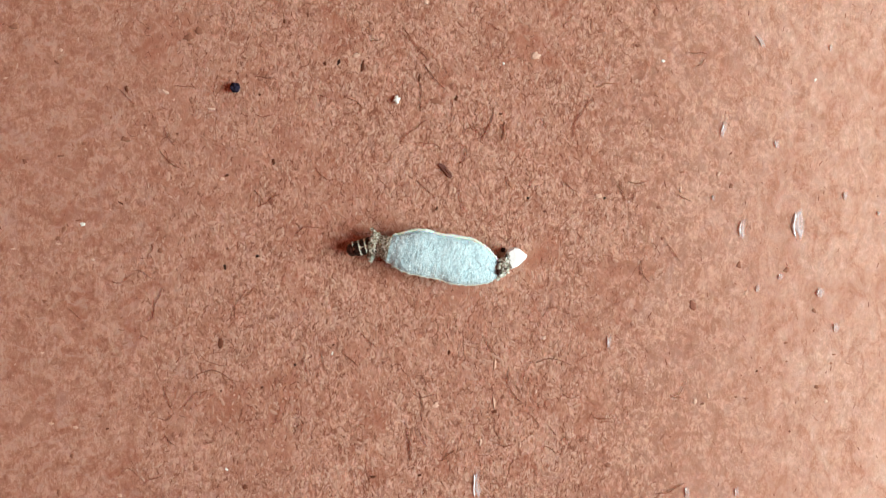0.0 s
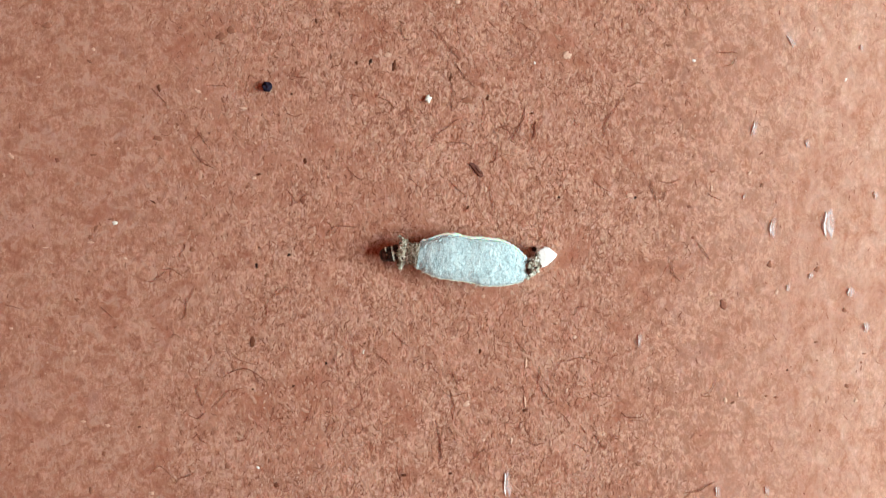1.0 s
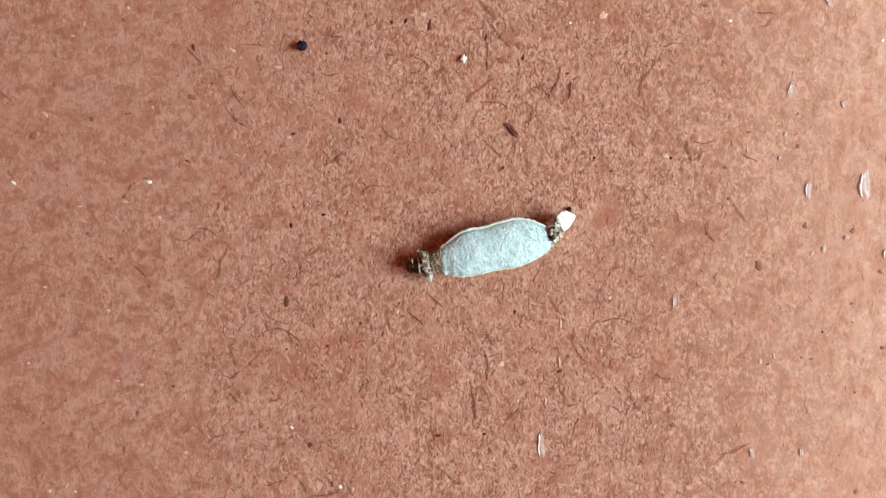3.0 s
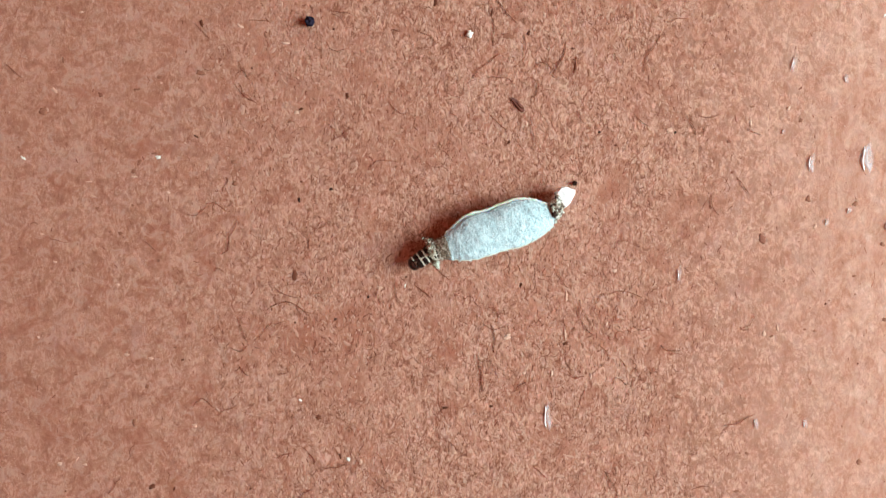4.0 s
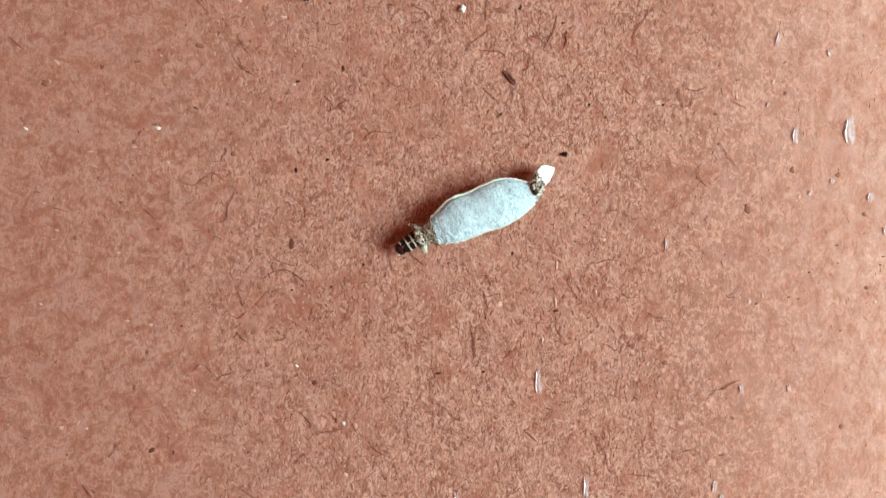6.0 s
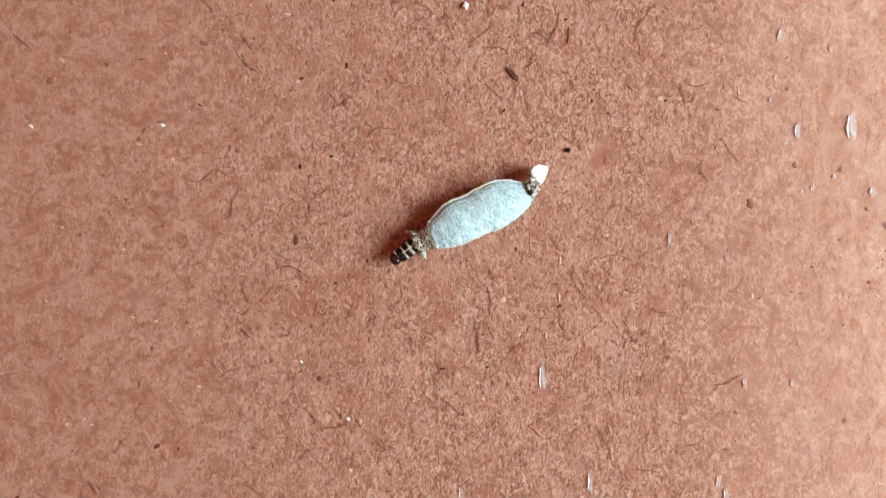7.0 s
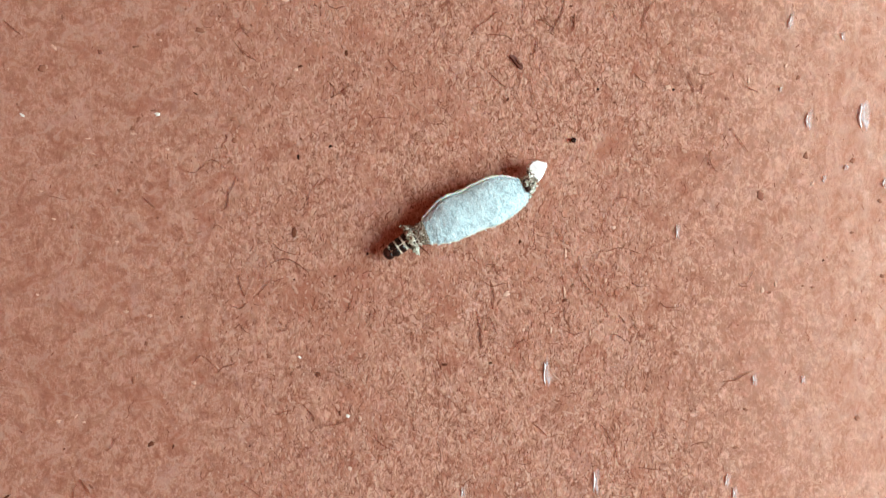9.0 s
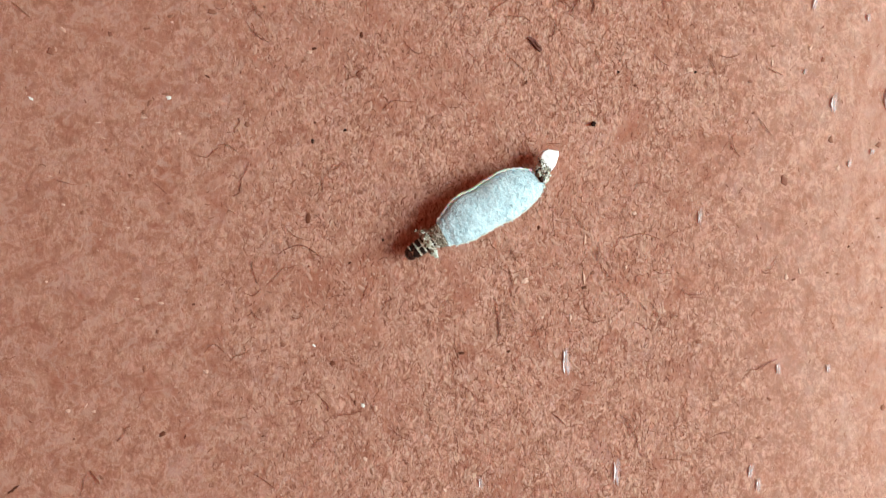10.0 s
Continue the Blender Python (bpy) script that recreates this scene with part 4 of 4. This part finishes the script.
# ---- the caterpillar in its case; along its own x axis the head points to minus x ----
CASE_X = [-4.62, -4.3, -3.9, -3.5, -3.0, -2.5, -2.0, -1.5, -1.0, -0.5, 0.0, 0.5, 1.0, 1.5, 2.0, 2.5, 3.0, 3.4, 3.8, 4.1, 4.3]
UPPER_Y = [0.50, 0.68, 0.95, 1.22, 1.42, 1.58, 1.67, 1.69, 1.66, 1.63, 1.68, 1.75, 1.77, 1.75, 1.68, 1.57, 1.38, 1.15, 0.82, 0.47, 0.20]
LOWER_Y = [-1.02, -1.22, -1.44, -1.58, -1.70, -1.77, -1.79, -1.78, -1.77, -1.76, -1.79, -1.84, -1.87, -1.84, -1.74, -1.62, -1.49, -1.35, -1.16, -0.95, -0.72]
CASE_Z = 1.50


def smooth_edge(x, table):
    """The edge line, softened between its known places."""
    return sum(0.2 * np.interp(x + d, CASE_X, table) for d in (-0.2, -0.1, 0, 0.1, 0.2))


def case_surface(x, phi):
    up, low = smooth_edge(x, UPPER_Y), smooth_edge(x, LOWER_Y)
    mid, half = 0.5 * (up + low), 0.5 * (up - low)
    c, s = math.cos(phi), math.sin(phi)
    tall = (0.45 - 0.004 * (x - 0.4) ** 2) * half + 0.02 if s > 0 else 0.75 * half
    y = mid + half * c
    z = CASE_Z + tall * math.copysign(abs(s) ** (0.9 if s > 0 else 0.55), s)
    # wrinkles lie aslant, finer and sharper towards the two shrunk ends
    ends = min(1.0, abs(x + 0.2) / 4.0)
    q = Vector((x * 1.7 + y * 0.9, y * 1.0 - x * 0.5, z * 1.2))
    rough = 0.06 * noise.noise(q * 0.7)
    for k, size in ((1.3, 0.06), (2.6, 0.085), (4.8, 0.075)):
        rough += size * (0.40 + 1.3 * ends * ends) * (0.28 - abs(noise.noise(q * k + Vector((7 * k, 1, 3)))))
    # long folds that run with the case along its upper flank, and rings of puckers at its front end
    flank = math.exp(-((phi % (2 * math.pi) - 0.62) / 0.36) ** 2)
    rough += 0.030 * flank * math.sin(21 * (phi - 0.07 * math.sin(1.1 * x) - 0.02 * x)) * (0.7 + 0.6 * noise.noise(Vector((x * 0.7, 4.0, 0))))
    front = max(0.0, min(1.0, (-2.9 - x) / 1.4))
    rough += 0.065 * front * math.sin(9.0 * x + 2.2 * noise.noise(Vector((x, phi * 1.6, 5.0))) + 1.2 * phi)
    r = 1 + rough / max(half, 0.5)
    return (x, mid + (y - mid) * r, CASE_Z + (z - CASE_Z) * r)


def silk_threads(parent):
    """Short silk threads matted over the case, and a few that stand off its lower edge."""
    rng = np.random.default_rng(61)
    verts, faces = [], []
    for i in range(520):
        x, phi = rng.uniform(-4.4, 4.1), rng.uniform(0.08, math.pi - 0.08)
        dx, dphi = rng.normal(0.0, 0.16), rng.normal(0.0, 0.10) + 0.06
        w = rng.uniform(0.010, 0.024)
        pts = []
        for k in range(4):
            f = k / 3 - 0.5
            px, py, pz = case_surface(min(4.2, max(-4.55, x + dx * f)), phi + dphi * f + 0.03 * rng.normal())
            pts.append((px, py, pz + 0.006))
        v, f = tube(pts, [0.5 * w, w, w, 0.5 * w], 4)
        faces += [tuple(len(verts) + m for m in q) for q in f]
        verts += v
    for i in range(130):
        x, side = rng.uniform(-4.3, 4.0), rng.choice((0.0, math.pi), p=(0.3, 0.7))
        base = np.array(case_surface(x, side + rng.uniform(-0.2, 0.2)))
        out = np.array((rng.normal(0, 0.10), (1 if side == 0 else -1) * rng.uniform(0.03, 0.17), rng.uniform(-0.05, 0.08)))
        v, f = tube([base, base + 0.55 * out + rng.normal(0, 0.02, 3), base + out], [0.020, 0.016, 0.006], 4)
        faces += [tuple(len(verts) + m for m in q) for q in f]
        verts += v
    ob = mesh_ob("silk_threads", verts, faces, THREAD, parent, "fine pale silk threads matted over the case")
    ob["kind"] = "stuff"


def silk_case(parent):
    nx, ns = 250, 128
    xs = [-4.62 + 8.92 * (0.5 - 0.5 * math.cos(math.pi * i / nx)) for i in range(nx + 1)]
    verts, faces = [], []
    for x in xs:
        for k in range(ns):
            verts.append(case_surface(x, 2 * math.pi * k / ns))
    for i in range(nx):
        faces += [(i * ns + k, (i + 1) * ns + k, (i + 1) * ns + (k + 1) % ns, i * ns + (k + 1) % ns) for k in range(ns)]
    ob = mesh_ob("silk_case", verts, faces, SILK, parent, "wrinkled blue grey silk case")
    for sign in (1, -1):
        pts, radii = [], []
        for i in range(101):
            s = i / 100
            x = -4.3 + 8.3 * s
            px, py, pz = case_surface(x, 0.16 if sign > 0 else math.pi - 0.12)
            pts.append((px, py + sign * (0.03 + 0.04 * noise.noise(Vector((x * 2.2, sign * 3.0, 0)))), pz + 0.05 * noise.noise(Vector((x * 1.7, 9.0, sign)))))
            radii.append((0.14 if sign > 0 else 0.045) * (0.25 + 0.75 * math.sin(math.pi * (0.04 + 0.92 * s)) ** 0.4) * (1 + 0.35 * noise.noise(Vector((x * 3.0, 2.0, sign)))))
        v, f = tube(pts, radii, 8)
        mesh_ob("case_seam", v, f, SEAM if sign > 0 else LOW_SEAM, ob, "cream silk edge of the case" if sign > 0 else "thin straw coloured silk edge")
    # the flat pale lip that runs along inside the upper edge
    for phi, width in ((0.48, 0.065),):
        pts, radii = [], []
        for i in range(81):
            f = i / 80
            x = -4.1 + 7.9 * f
            px, py, pz = case_surface(x, phi + 0.05 * noise.noise(Vector((x * 1.3, phi * 9, 0))))
            pts.append((px, py - 0.02, pz - 0.035))
            radii.append(width * math.sin(math.pi * (0.03 + 0.94 * f)) ** 0.5 * (1 + 0.4 * noise.noise(Vector((x * 2.6, phi * 5, 4)))))
        v, f = tube(pts, radii, 8)
        mesh_ob("silk_lip", v, f, LIP, ob, "pale flat lip of silk")
    silk_threads(ob)
    return ob


def grain_cluster(name, spots, material, parent, label, seed):
    rng = np.random.default_rng(seed)
    verts, faces = [], []
    for at, size in spots(rng):
        v, f = grain_shape(rng, size)
        faces += [tuple(len(verts) + i for i in q) for q in f]
        verts += [tuple(p + np.array(at)) for p in v]
    ob = mesh_ob(name, verts, faces, material, parent, label, smooth=False)
    ob["kind"] = "stuff"
    return ob


def collar_radius(s):
    """Half the width of the mouth, from the case (0) to the opening (1)."""
    return float(np.interp(s, [0.0, 0.3, 0.6, 0.8, 0.92, 1.0], [0.90, 0.80, 0.72, 0.88, 0.92, 0.66]))


def collar_place(s, a, out=1.0):
    """A place on the mouth's skin; a turns round it from the upper edge over the top."""
    r = collar_radius(s) * out
    return (-4.3 - 1.62 * s, -0.26 + 0.16 * s + r * math.cos(a), 1.40 - 0.32 * s + r * (0.82 - 0.15 * s) * math.sin(a))


def collar(parent):
    """The mouth of the case: a felted tube stuck over with grains and plant scraps, flared at the opening."""
    sides, verts, faces = 24, [], []
    for i in range(13):
        for k in range(sides):
            a = 2 * math.pi * k / sides
            verts.append(collar_place(i / 12, a, 0.93 + 0.14 * noise.noise(Vector((i * 0.5, 2.2 * math.cos(a), 2.2 * math.sin(a))))))
    for i in range(12):
        faces += [(i * sides + k, i * sides + (k + 1) % sides, (i + 1) * sides + (k + 1) % sides, (i + 1) * sides + k) for k in range(sides)]
    ob = mesh_ob("collar", verts, faces, FELT, parent, "felted brown mouth of the case")

    def spots(rng):
        # small grains on the neck, with dark felt between them
        for i in range(45):
            s, a = rng.uniform(0.02, 0.72), rng.uniform(0, 2 * math.pi)
            yield collar_place(s, a, rng.uniform(0.93, 1.02)), rng.uniform(0.09, 0.18)
        # the ragged flange round the opening
        for i in range(75):
            s, a = rng.normal(0.86, 0.07), rng.uniform(0, 2 * math.pi)
            yield collar_place(min(s, 1.02), a, rng.uniform(0.90, 1.10)), rng.uniform(0.10, 0.23)
        # its upper horn
        for i in range(16):
            f = rng.uniform(0, 1)
            yield (-5.78 - 0.28 * f + rng.normal(0, 0.05), 0.72 + 0.36 * f, 1.15 + rng.normal(0, 0.07)), rng.uniform(0.04, 0.10)

    grain_cluster("collar_grains", spots, GRAINS, ob, "tan and olive grains stuck to the mouth", 41)

    def tuft(rng):
        for i in range(60):
            f = rng.uniform(0, 1)
            yield (-5.75 + 0.18 * f + 0.16 * rng.normal() * (1 - 0.6 * f), -0.75 - 0.90 * f, 1.02 - 0.25 * f + rng.normal(0, 0.08)), rng.uniform(0.05, 0.11) * (1.1 - 0.5 * f)

    grain_cluster("pale_tuft", tuft, TUFT_GRAINS, ob, "whitish green tuft at the lower side of the mouth", 43)
    # shredded silk and plant fibres wound round the mouth
    rng = np.random.default_rng(46)
    verts, faces = [], []
    for i in range(190):
        s, a = rng.uniform(0, 1), rng.uniform(0, 2 * math.pi)
        along, sweep = rng.uniform(-0.45, 0.45), rng.uniform(-1.4, 1.4)
        pts = []
        for k in range(6):
            f = k / 5 - 0.5
            q = min(1.0, max(0.0, s + along * f))
            pts.append(collar_place(q, a + sweep * f, 1.03 + 0.06 * rng.uniform(-0.6, 1) + 0.12 * abs(f)))
        w = rng.uniform(0.014, 0.036)
        v, f = tube(pts, [0.4 * w, w, w, w, w, 0.4 * w], 4)
        faces += [tuple(len(verts) + m for m in q) for q in f]
        verts += v
    wound = mesh_ob("wound_fibres", verts, faces, SHRED, ob, "shredded pale fibres wound round the mouth")
    wound["kind"] = "stuff"
    rng = np.random.default_rng(44)
    for i in range(30):
        a, s = rng.uniform(0, 2 * math.pi), rng.uniform(0.15, 1)
        base = np.array(collar_place(s, a))
        out = np.array((rng.uniform(-0.9, 0.3), math.cos(a), 0.45 * math.sin(a) + 0.1)) * rng.uniform(0.10, 0.24)
        if i % 3 == 0:
            # the pale tuft that trails from the lower side of the mouth
            base = np.array((-5.62 + rng.normal(0, 0.12), -0.85 + rng.normal(0, 0.06), 1.0 + rng.normal(0, 0.1)))
            out = np.array((0.08 + rng.normal(0, 0.12), -rng.uniform(0.4, 0.95), -rng.uniform(0.1, 0.3)))
        side = rng.normal(0, 0.06, 3)
        v, f = tube([base, base + 0.5 * out + side, base + out], [0.045, 0.038, 0.012], 5)
        mesh_ob("scrap", v, f, TUFT if i % 3 == 0 else SHRED, ob)
    return ob


def tail_end(parent):
    pts = [(4.0, -0.1, 1.42), (4.4, -0.02, 1.38), (4.75, 0.12, 1.32), (5.0, 0.3, 1.28)]
    v, f = tube(pts, [0.5, 0.5, 0.5, 0.36], 18)
    ob = mesh_ob("tail_tuft", v, f, FELT, parent, "dark debris at the rear end of the case")

    def spots(rng):
        for i in range(210):
            s = rng.uniform(0, 1)
            a = rng.uniform(0, 2 * math.pi)
            r = (0.68 - 0.08 * s) * rng.uniform(0.92, 1.15)
            yield (4.2 + 0.72 * s + rng.normal(0, 0.05), -0.12 + 0.45 * s + r * math.cos(a), 1.36 + r * 0.85 * math.sin(a)), rng.uniform(0.06, 0.15)
        # debris that laps over the edge of the white chip
        for i in range(26):
            s = rng.uniform(0, 1)
            yield (4.98 + 0.16 * s + rng.normal(0, 0.07), 1.15 - 1.0 * s, 1.72 + rng.normal(0, 0.05)), rng.uniform(0.05, 0.10)
        for i in range(18):
            s = rng.uniform(0, 1)
            yield (4.55 + 0.4 * s, 0.75 + 0.45 * s, 1.5 + rng.normal(0, 0.1)), rng.uniform(0.05, 0.10)

    grain_cluster("tail_grains", spots, DARK_GRAINS, ob, "black and olive debris grains", 52)
    v, f = ellipsoid(0.20, 0.30, 0.16, (4.28, -0.22, 1.88), 10, 14)
    v = [tuple(np.array(p) + 0.07 * np.array(noise.noise_vector(Vector(p) * 5.0))) for p in v]
    mesh_ob("dark_crumb", v, f, BLACK, ob, "black crumb in the debris")
    return ob


def chip(parent):
    """The white chip glued to the rear: a faceted lump with worn corners."""
    outline = [(5.02, 1.40), (5.40, 1.62), (5.80, 1.58), (6.40, 1.10), (6.32, 0.78), (5.75, 0.22), (5.30, 0.02), (5.04, 0.45), (4.93, 0.95)]
    cx, cy = 5.6, 0.85
    outline = [(cx + 1.07 * (x - cx), cy + 1.07 * (y - cy)) for x, y in outline]
    verts, faces = [], []
    layers = ((0.5, 0.8), (0.75, 0.97), (1.15, 1.0), (1.58, 0.97), (1.72, 0.84))
    rng = np.random.default_rng(8)
    for z, k in layers:
        for x, y in outline:
            verts.append((cx + (x - cx) * k + rng.uniform(-0.03, 0.03), cy + (y - cy) * k + rng.uniform(-0.03, 0.03), z + rng.uniform(-0.05, 0.05)))
    n = len(outline)
    for i in range(len(layers) - 1):
        faces += [(i * n + k, i * n + (k + 1) % n, (i + 1) * n + (k + 1) % n, (i + 1) * n + k) for k in range(n)]
    verts += [(cx, cy, 0.45), (cx + 0.05, cy, 1.80)]
    faces += [(len(verts) - 2, (k + 1) % n, k) for k in range(n)] + [((len(layers) - 1) * n + k, (len(layers) - 1) * n + (k + 1) % n, len(verts) - 1) for k in range(n)]
    # the outline runs clockwise, so turn the faces outwards
    faces = [tuple(reversed(f)) for f in faces]
    return mesh_ob("white_chip", verts, faces, CHIP, parent, "bright white mineral chip", smooth=False)


def leg(parent, side, x):
    pts = [(x, side * 0.30, -0.22), (x - 0.05, side * 0.52, -0.36), (x - 0.10, side * 0.58, -0.58)]
    v, f = tube(pts, [0.07, 0.055, 0.02], 6)
    mesh_ob("leg", v, f, LEG, parent, "short amber leg")


def back_plate(parent, half_x, y0, y1, half_width, label="black back plate"):
    """A rounded square shell that lies over the top of a body ring."""
    n, cy, hy = 20, 0.5 * (y0 + y1), 0.5 * (y1 - y0)

    def over(x, y, lift):
        round_y = math.sqrt(max(0.0, 1 - (y / (half_width * 1.06)) ** 2))
        return (x, y, half_width * 0.85 * round_y + lift - 0.25 * x * x)

    verts = []
    for reach, lift in ((1.0, -0.10), (1.0, 0.01), (0.85, 0.045), (0.45, 0.055)):
        for k in range(n):
            c, s = math.cos(2 * math.pi * k / n), math.sin(2 * math.pi * k / n)
            verts.append(over(half_x * reach * math.copysign(abs(c) ** 0.55, c), cy + hy * reach * math.copysign(abs(s) ** 0.55, s), lift))
    faces = [(i * n + k, i * n + (k + 1) % n, (i + 1) * n + (k + 1) % n, (i + 1) * n + k) for i in range(3) for k in range(n)]
    faces += [tuple(3 * n + k for k in range(n)), tuple(range(n))[::-1]]
    mesh_ob("back_plate", verts, faces, CHITIN, parent, label)


def larva_head(parent):
    v, f = ellipsoid(0.44, 0.53, 0.42, (0, 0, 0), 12, 20, 0.8)
    ob = mesh_ob("head", v, f, HEAD, parent, "glossy black brown head")
    for side in (1, -1):
        pv, pf = tube([(-0.28, side * 0.12, -0.05), (-0.42, side * 0.15, -0.10), (-0.54, side * 0.10, -0.14)], [0.05, 0.035, 0.012], 6)
        mesh_ob("palp", pv, pf, LEG, ob, "amber mouth palp")
    return ob


def larva_segment(parent, name, half_width, full_plate):
    """One body ring of cream skin with its black back plates."""
    v, f = ellipsoid(0.42, half_width, half_width * 0.85, (0, 0, 0), 12, 20, 0.6)
    ob = mesh_ob(name, v, f, SKIN, parent, "cream body ring with black plates")
    edge = half_width * (0.97 if full_plate else 0.93)
    gap = 0.0 if full_plate else 0.028
    for side in (1, -1):
        y0, y1 = sorted((side * gap, side * edge))
        back_plate(ob, 0.31 if full_plate else 0.215, y0, y1, half_width)
    # the soft pale fold of skin in front of the ring; behind the head it shows on one flank alone
    last = 8 if full_plate else 19
    pts = [(-0.30 + 0.03 * math.sin(2.3 * k), half_width * 0.98 * math.cos(a), half_width * 0.87 * math.sin(a)) for k, a in ((k, math.pi * (k / 14 - 0.14)) for k in range(last))]
    pv, pf = tube(pts, [0.036 + 0.012 * math.sin(1.7 * k + 9 * half_width) + (0.03 * math.sin(math.pi * k / 7) if full_plate else 0.0) for k in range(last)], 7)
    mesh_ob("skin_fold", pv, pf, SKIN, ob, "pale fold of skin")
    for side in (1, -1):
        pv, pf = ellipsoid(0.21, 0.07, 0.22, (0, side * half_width * 0.96, half_width * 0.05), 6, 10)
        mesh_ob("side_plate", pv, pf, CHITIN, ob, "small black side plate")
        leg(ob, side, -0.05)
    return ob


caterpillar = new("case_caterpillar")
tagged(caterpillar, "small caterpillar in a blue grey silk case crawling over cardboard", "caterpillar")
silk_case(caterpillar)
collar(caterpillar)
tail = tail_end(caterpillar)
chip(tail)
BODY = [
    (0.34, larva_head(caterpillar)),
    (0.94, larva_segment(caterpillar, "body_ring", 0.57, True)),
    (1.56, larva_segment(caterpillar, "body_ring", 0.60, False)),
    (2.18, larva_segment(caterpillar, "body_ring", 0.61, False)),
    (2.80, larva_segment(caterpillar, "body_ring", 0.61, False)),
]


def motions():
    """The case is dragged along and swung round; the front of the caterpillar reaches out of it and draws back."""
    # seconds, x, y, turn
    case_rows = [
        (0.0, 0.110, -0.630, -11.80), (0.2, 0.050, -0.660, -11.00), (0.4, 0.010, -0.720, -10.60), (0.5, -0.090, -1.340, -4.80), (0.7, -0.085, -0.930, -8.20),
        (1.0, -0.085, -0.910, -8.10), (1.2, -0.120, -1.100, -6.20), (1.5, -0.360, -1.200, -5.00), (1.7, -0.410, -1.380, -2.70),
        (2.0, -0.533, -1.943, 2.06), (2.2, -0.606, -2.029, 3.62), (2.5, -0.590, -2.270, 5.30), (2.7, -0.784, -2.614, 8.72),
        (3.8, -1.350, -3.626, 16.45), (4.0, -1.311, -3.698, 17.34), (4.2, -1.304, -3.781, 18.32), (4.5, -1.318, -3.975, 19.50),
        (4.7, -1.360, -3.965, 19.37), (5.0, -1.614, -4.017, 18.84), (5.2, -1.605, -4.145, 18.93), (6.3, -2.213, -4.741, 21.93),
        (6.5, -2.307, -4.941, 22.44), (6.7, -2.340, -5.577, 26.86), (7.0, -2.583, -5.238, 24.33), (7.2, -2.700, -5.420, 25.20),
        (7.5, -2.770, -5.450, 25.40), (7.7, -2.630, -5.632, 26.48), (8.0, -2.640, -5.680, 26.80), (8.2, -2.808, -5.729, 25.00),
        (8.5, -2.985, -5.802, 25.20), (8.7, -3.201, -5.579, 22.43), (9.0, -3.154, -5.606, 22.94), (9.2, -3.160, -5.574, 22.50),
        (9.5, -3.381, -6.148, 25.71), (9.7, -3.411, -6.068, 26.00), (10.0, -3.430, -6.470, 29.20),
    ]
    walk(caterpillar, [(t, pose(x * MM, y * MM, 0, 0, 0, a)) for t, x, y, a in case_rows])
    # seconds, and the degrees by which the rear tuft with its chip bends against the case
    tail_rows = [(0.0, 10), (0.2, 9.5), (0.5, 6), (0.7, 7), (1.0, 7), (1.2, 6.5), (1.5, 4.5), (1.7, 2.5), (2.0, 0), (2.5, -1), (4.0, 0), (7.2, -1), (7.5, -1), (8.0, -2.5), (8.5, -0.5), (9.5, 0), (10.0, -2.5)]
    joint = Matrix.Translation((4.25 * MM, -0.05 * MM, 0))
    walk(tail, [(t, joint @ pose(0, 0, 0, 0, 0, a) @ joint.inverted()) for t, a in tail_rows])
    # seconds, where the front of the head reaches, in the space of the case
    head_rows = [
        (0.0, -7.42, -1.04), (0.2, -7.48, -0.85), (0.4, -7.30, -0.70), (0.5, -6.76, 0.15), (0.7, -7.06, -0.16), (1.0, -7.17, -0.73), (1.2, -6.92, -0.34),
        (1.5, -7.12, -0.84), (1.7, -7.69, -0.75), (2.0, -7.02, -0.24), (2.2, -7.78, -0.84), (2.5, -7.22, -0.68), (2.7, -7.08, -0.06),
        (3.8, -7.18, -0.44), (4.0, -7.56, -0.80), (4.2, -7.77, -0.47), (4.5, -7.81, -0.15), (4.7, -8.30, 0.08), (5.0, -7.76, -0.16),
        (5.2, -7.97, -0.16), (6.3, -7.56, -0.73), (6.5, -8.24, -0.48), (6.7, -7.31, 0.34), (7.0, -8.13, -0.73), (7.2, -7.74, -0.43),
        (7.5, -8.26, -0.63), (7.7, -7.83, -0.29), (8.0, -7.67, -0.10), (8.2, -7.87, -0.11), (8.5, -7.41, 0.39), (8.7, -7.88, -0.80),
        (9.0, -8.01, -0.70), (9.2, -8.04, -0.88), (9.5, -7.18, -0.33), (9.7, -7.87, -0.95), (10.0, -7.50, -0.38),
    ]
    mouth = Vector((-5.7, -0.2))
    for back, ob in BODY:
        rows = []
        for t, x, y in head_rows:
            tip = Vector((x, y))
            reach = (mouth - tip).length
            way = (mouth - tip) / reach
            # the rings close up as the body draws back
            along = back * min(1.0, max(0.78, reach / 2.5))
            turn = math.degrees(math.atan2(way.y, way.x))
            if along <= reach:
                p = tip + way * along
            else:
                p = mouth + Vector((1, 0.05)) * (along - reach)
                turn *= 0.3
            z = 0.86 + 0.34 * min(1.0, max(0.0, (p.x + 8.0) / 2.3))
            rows.append((t, pose(p.x * MM, p.y * MM, z * MM, 0, 0, turn)))
        walk(ob, rows)


motions()
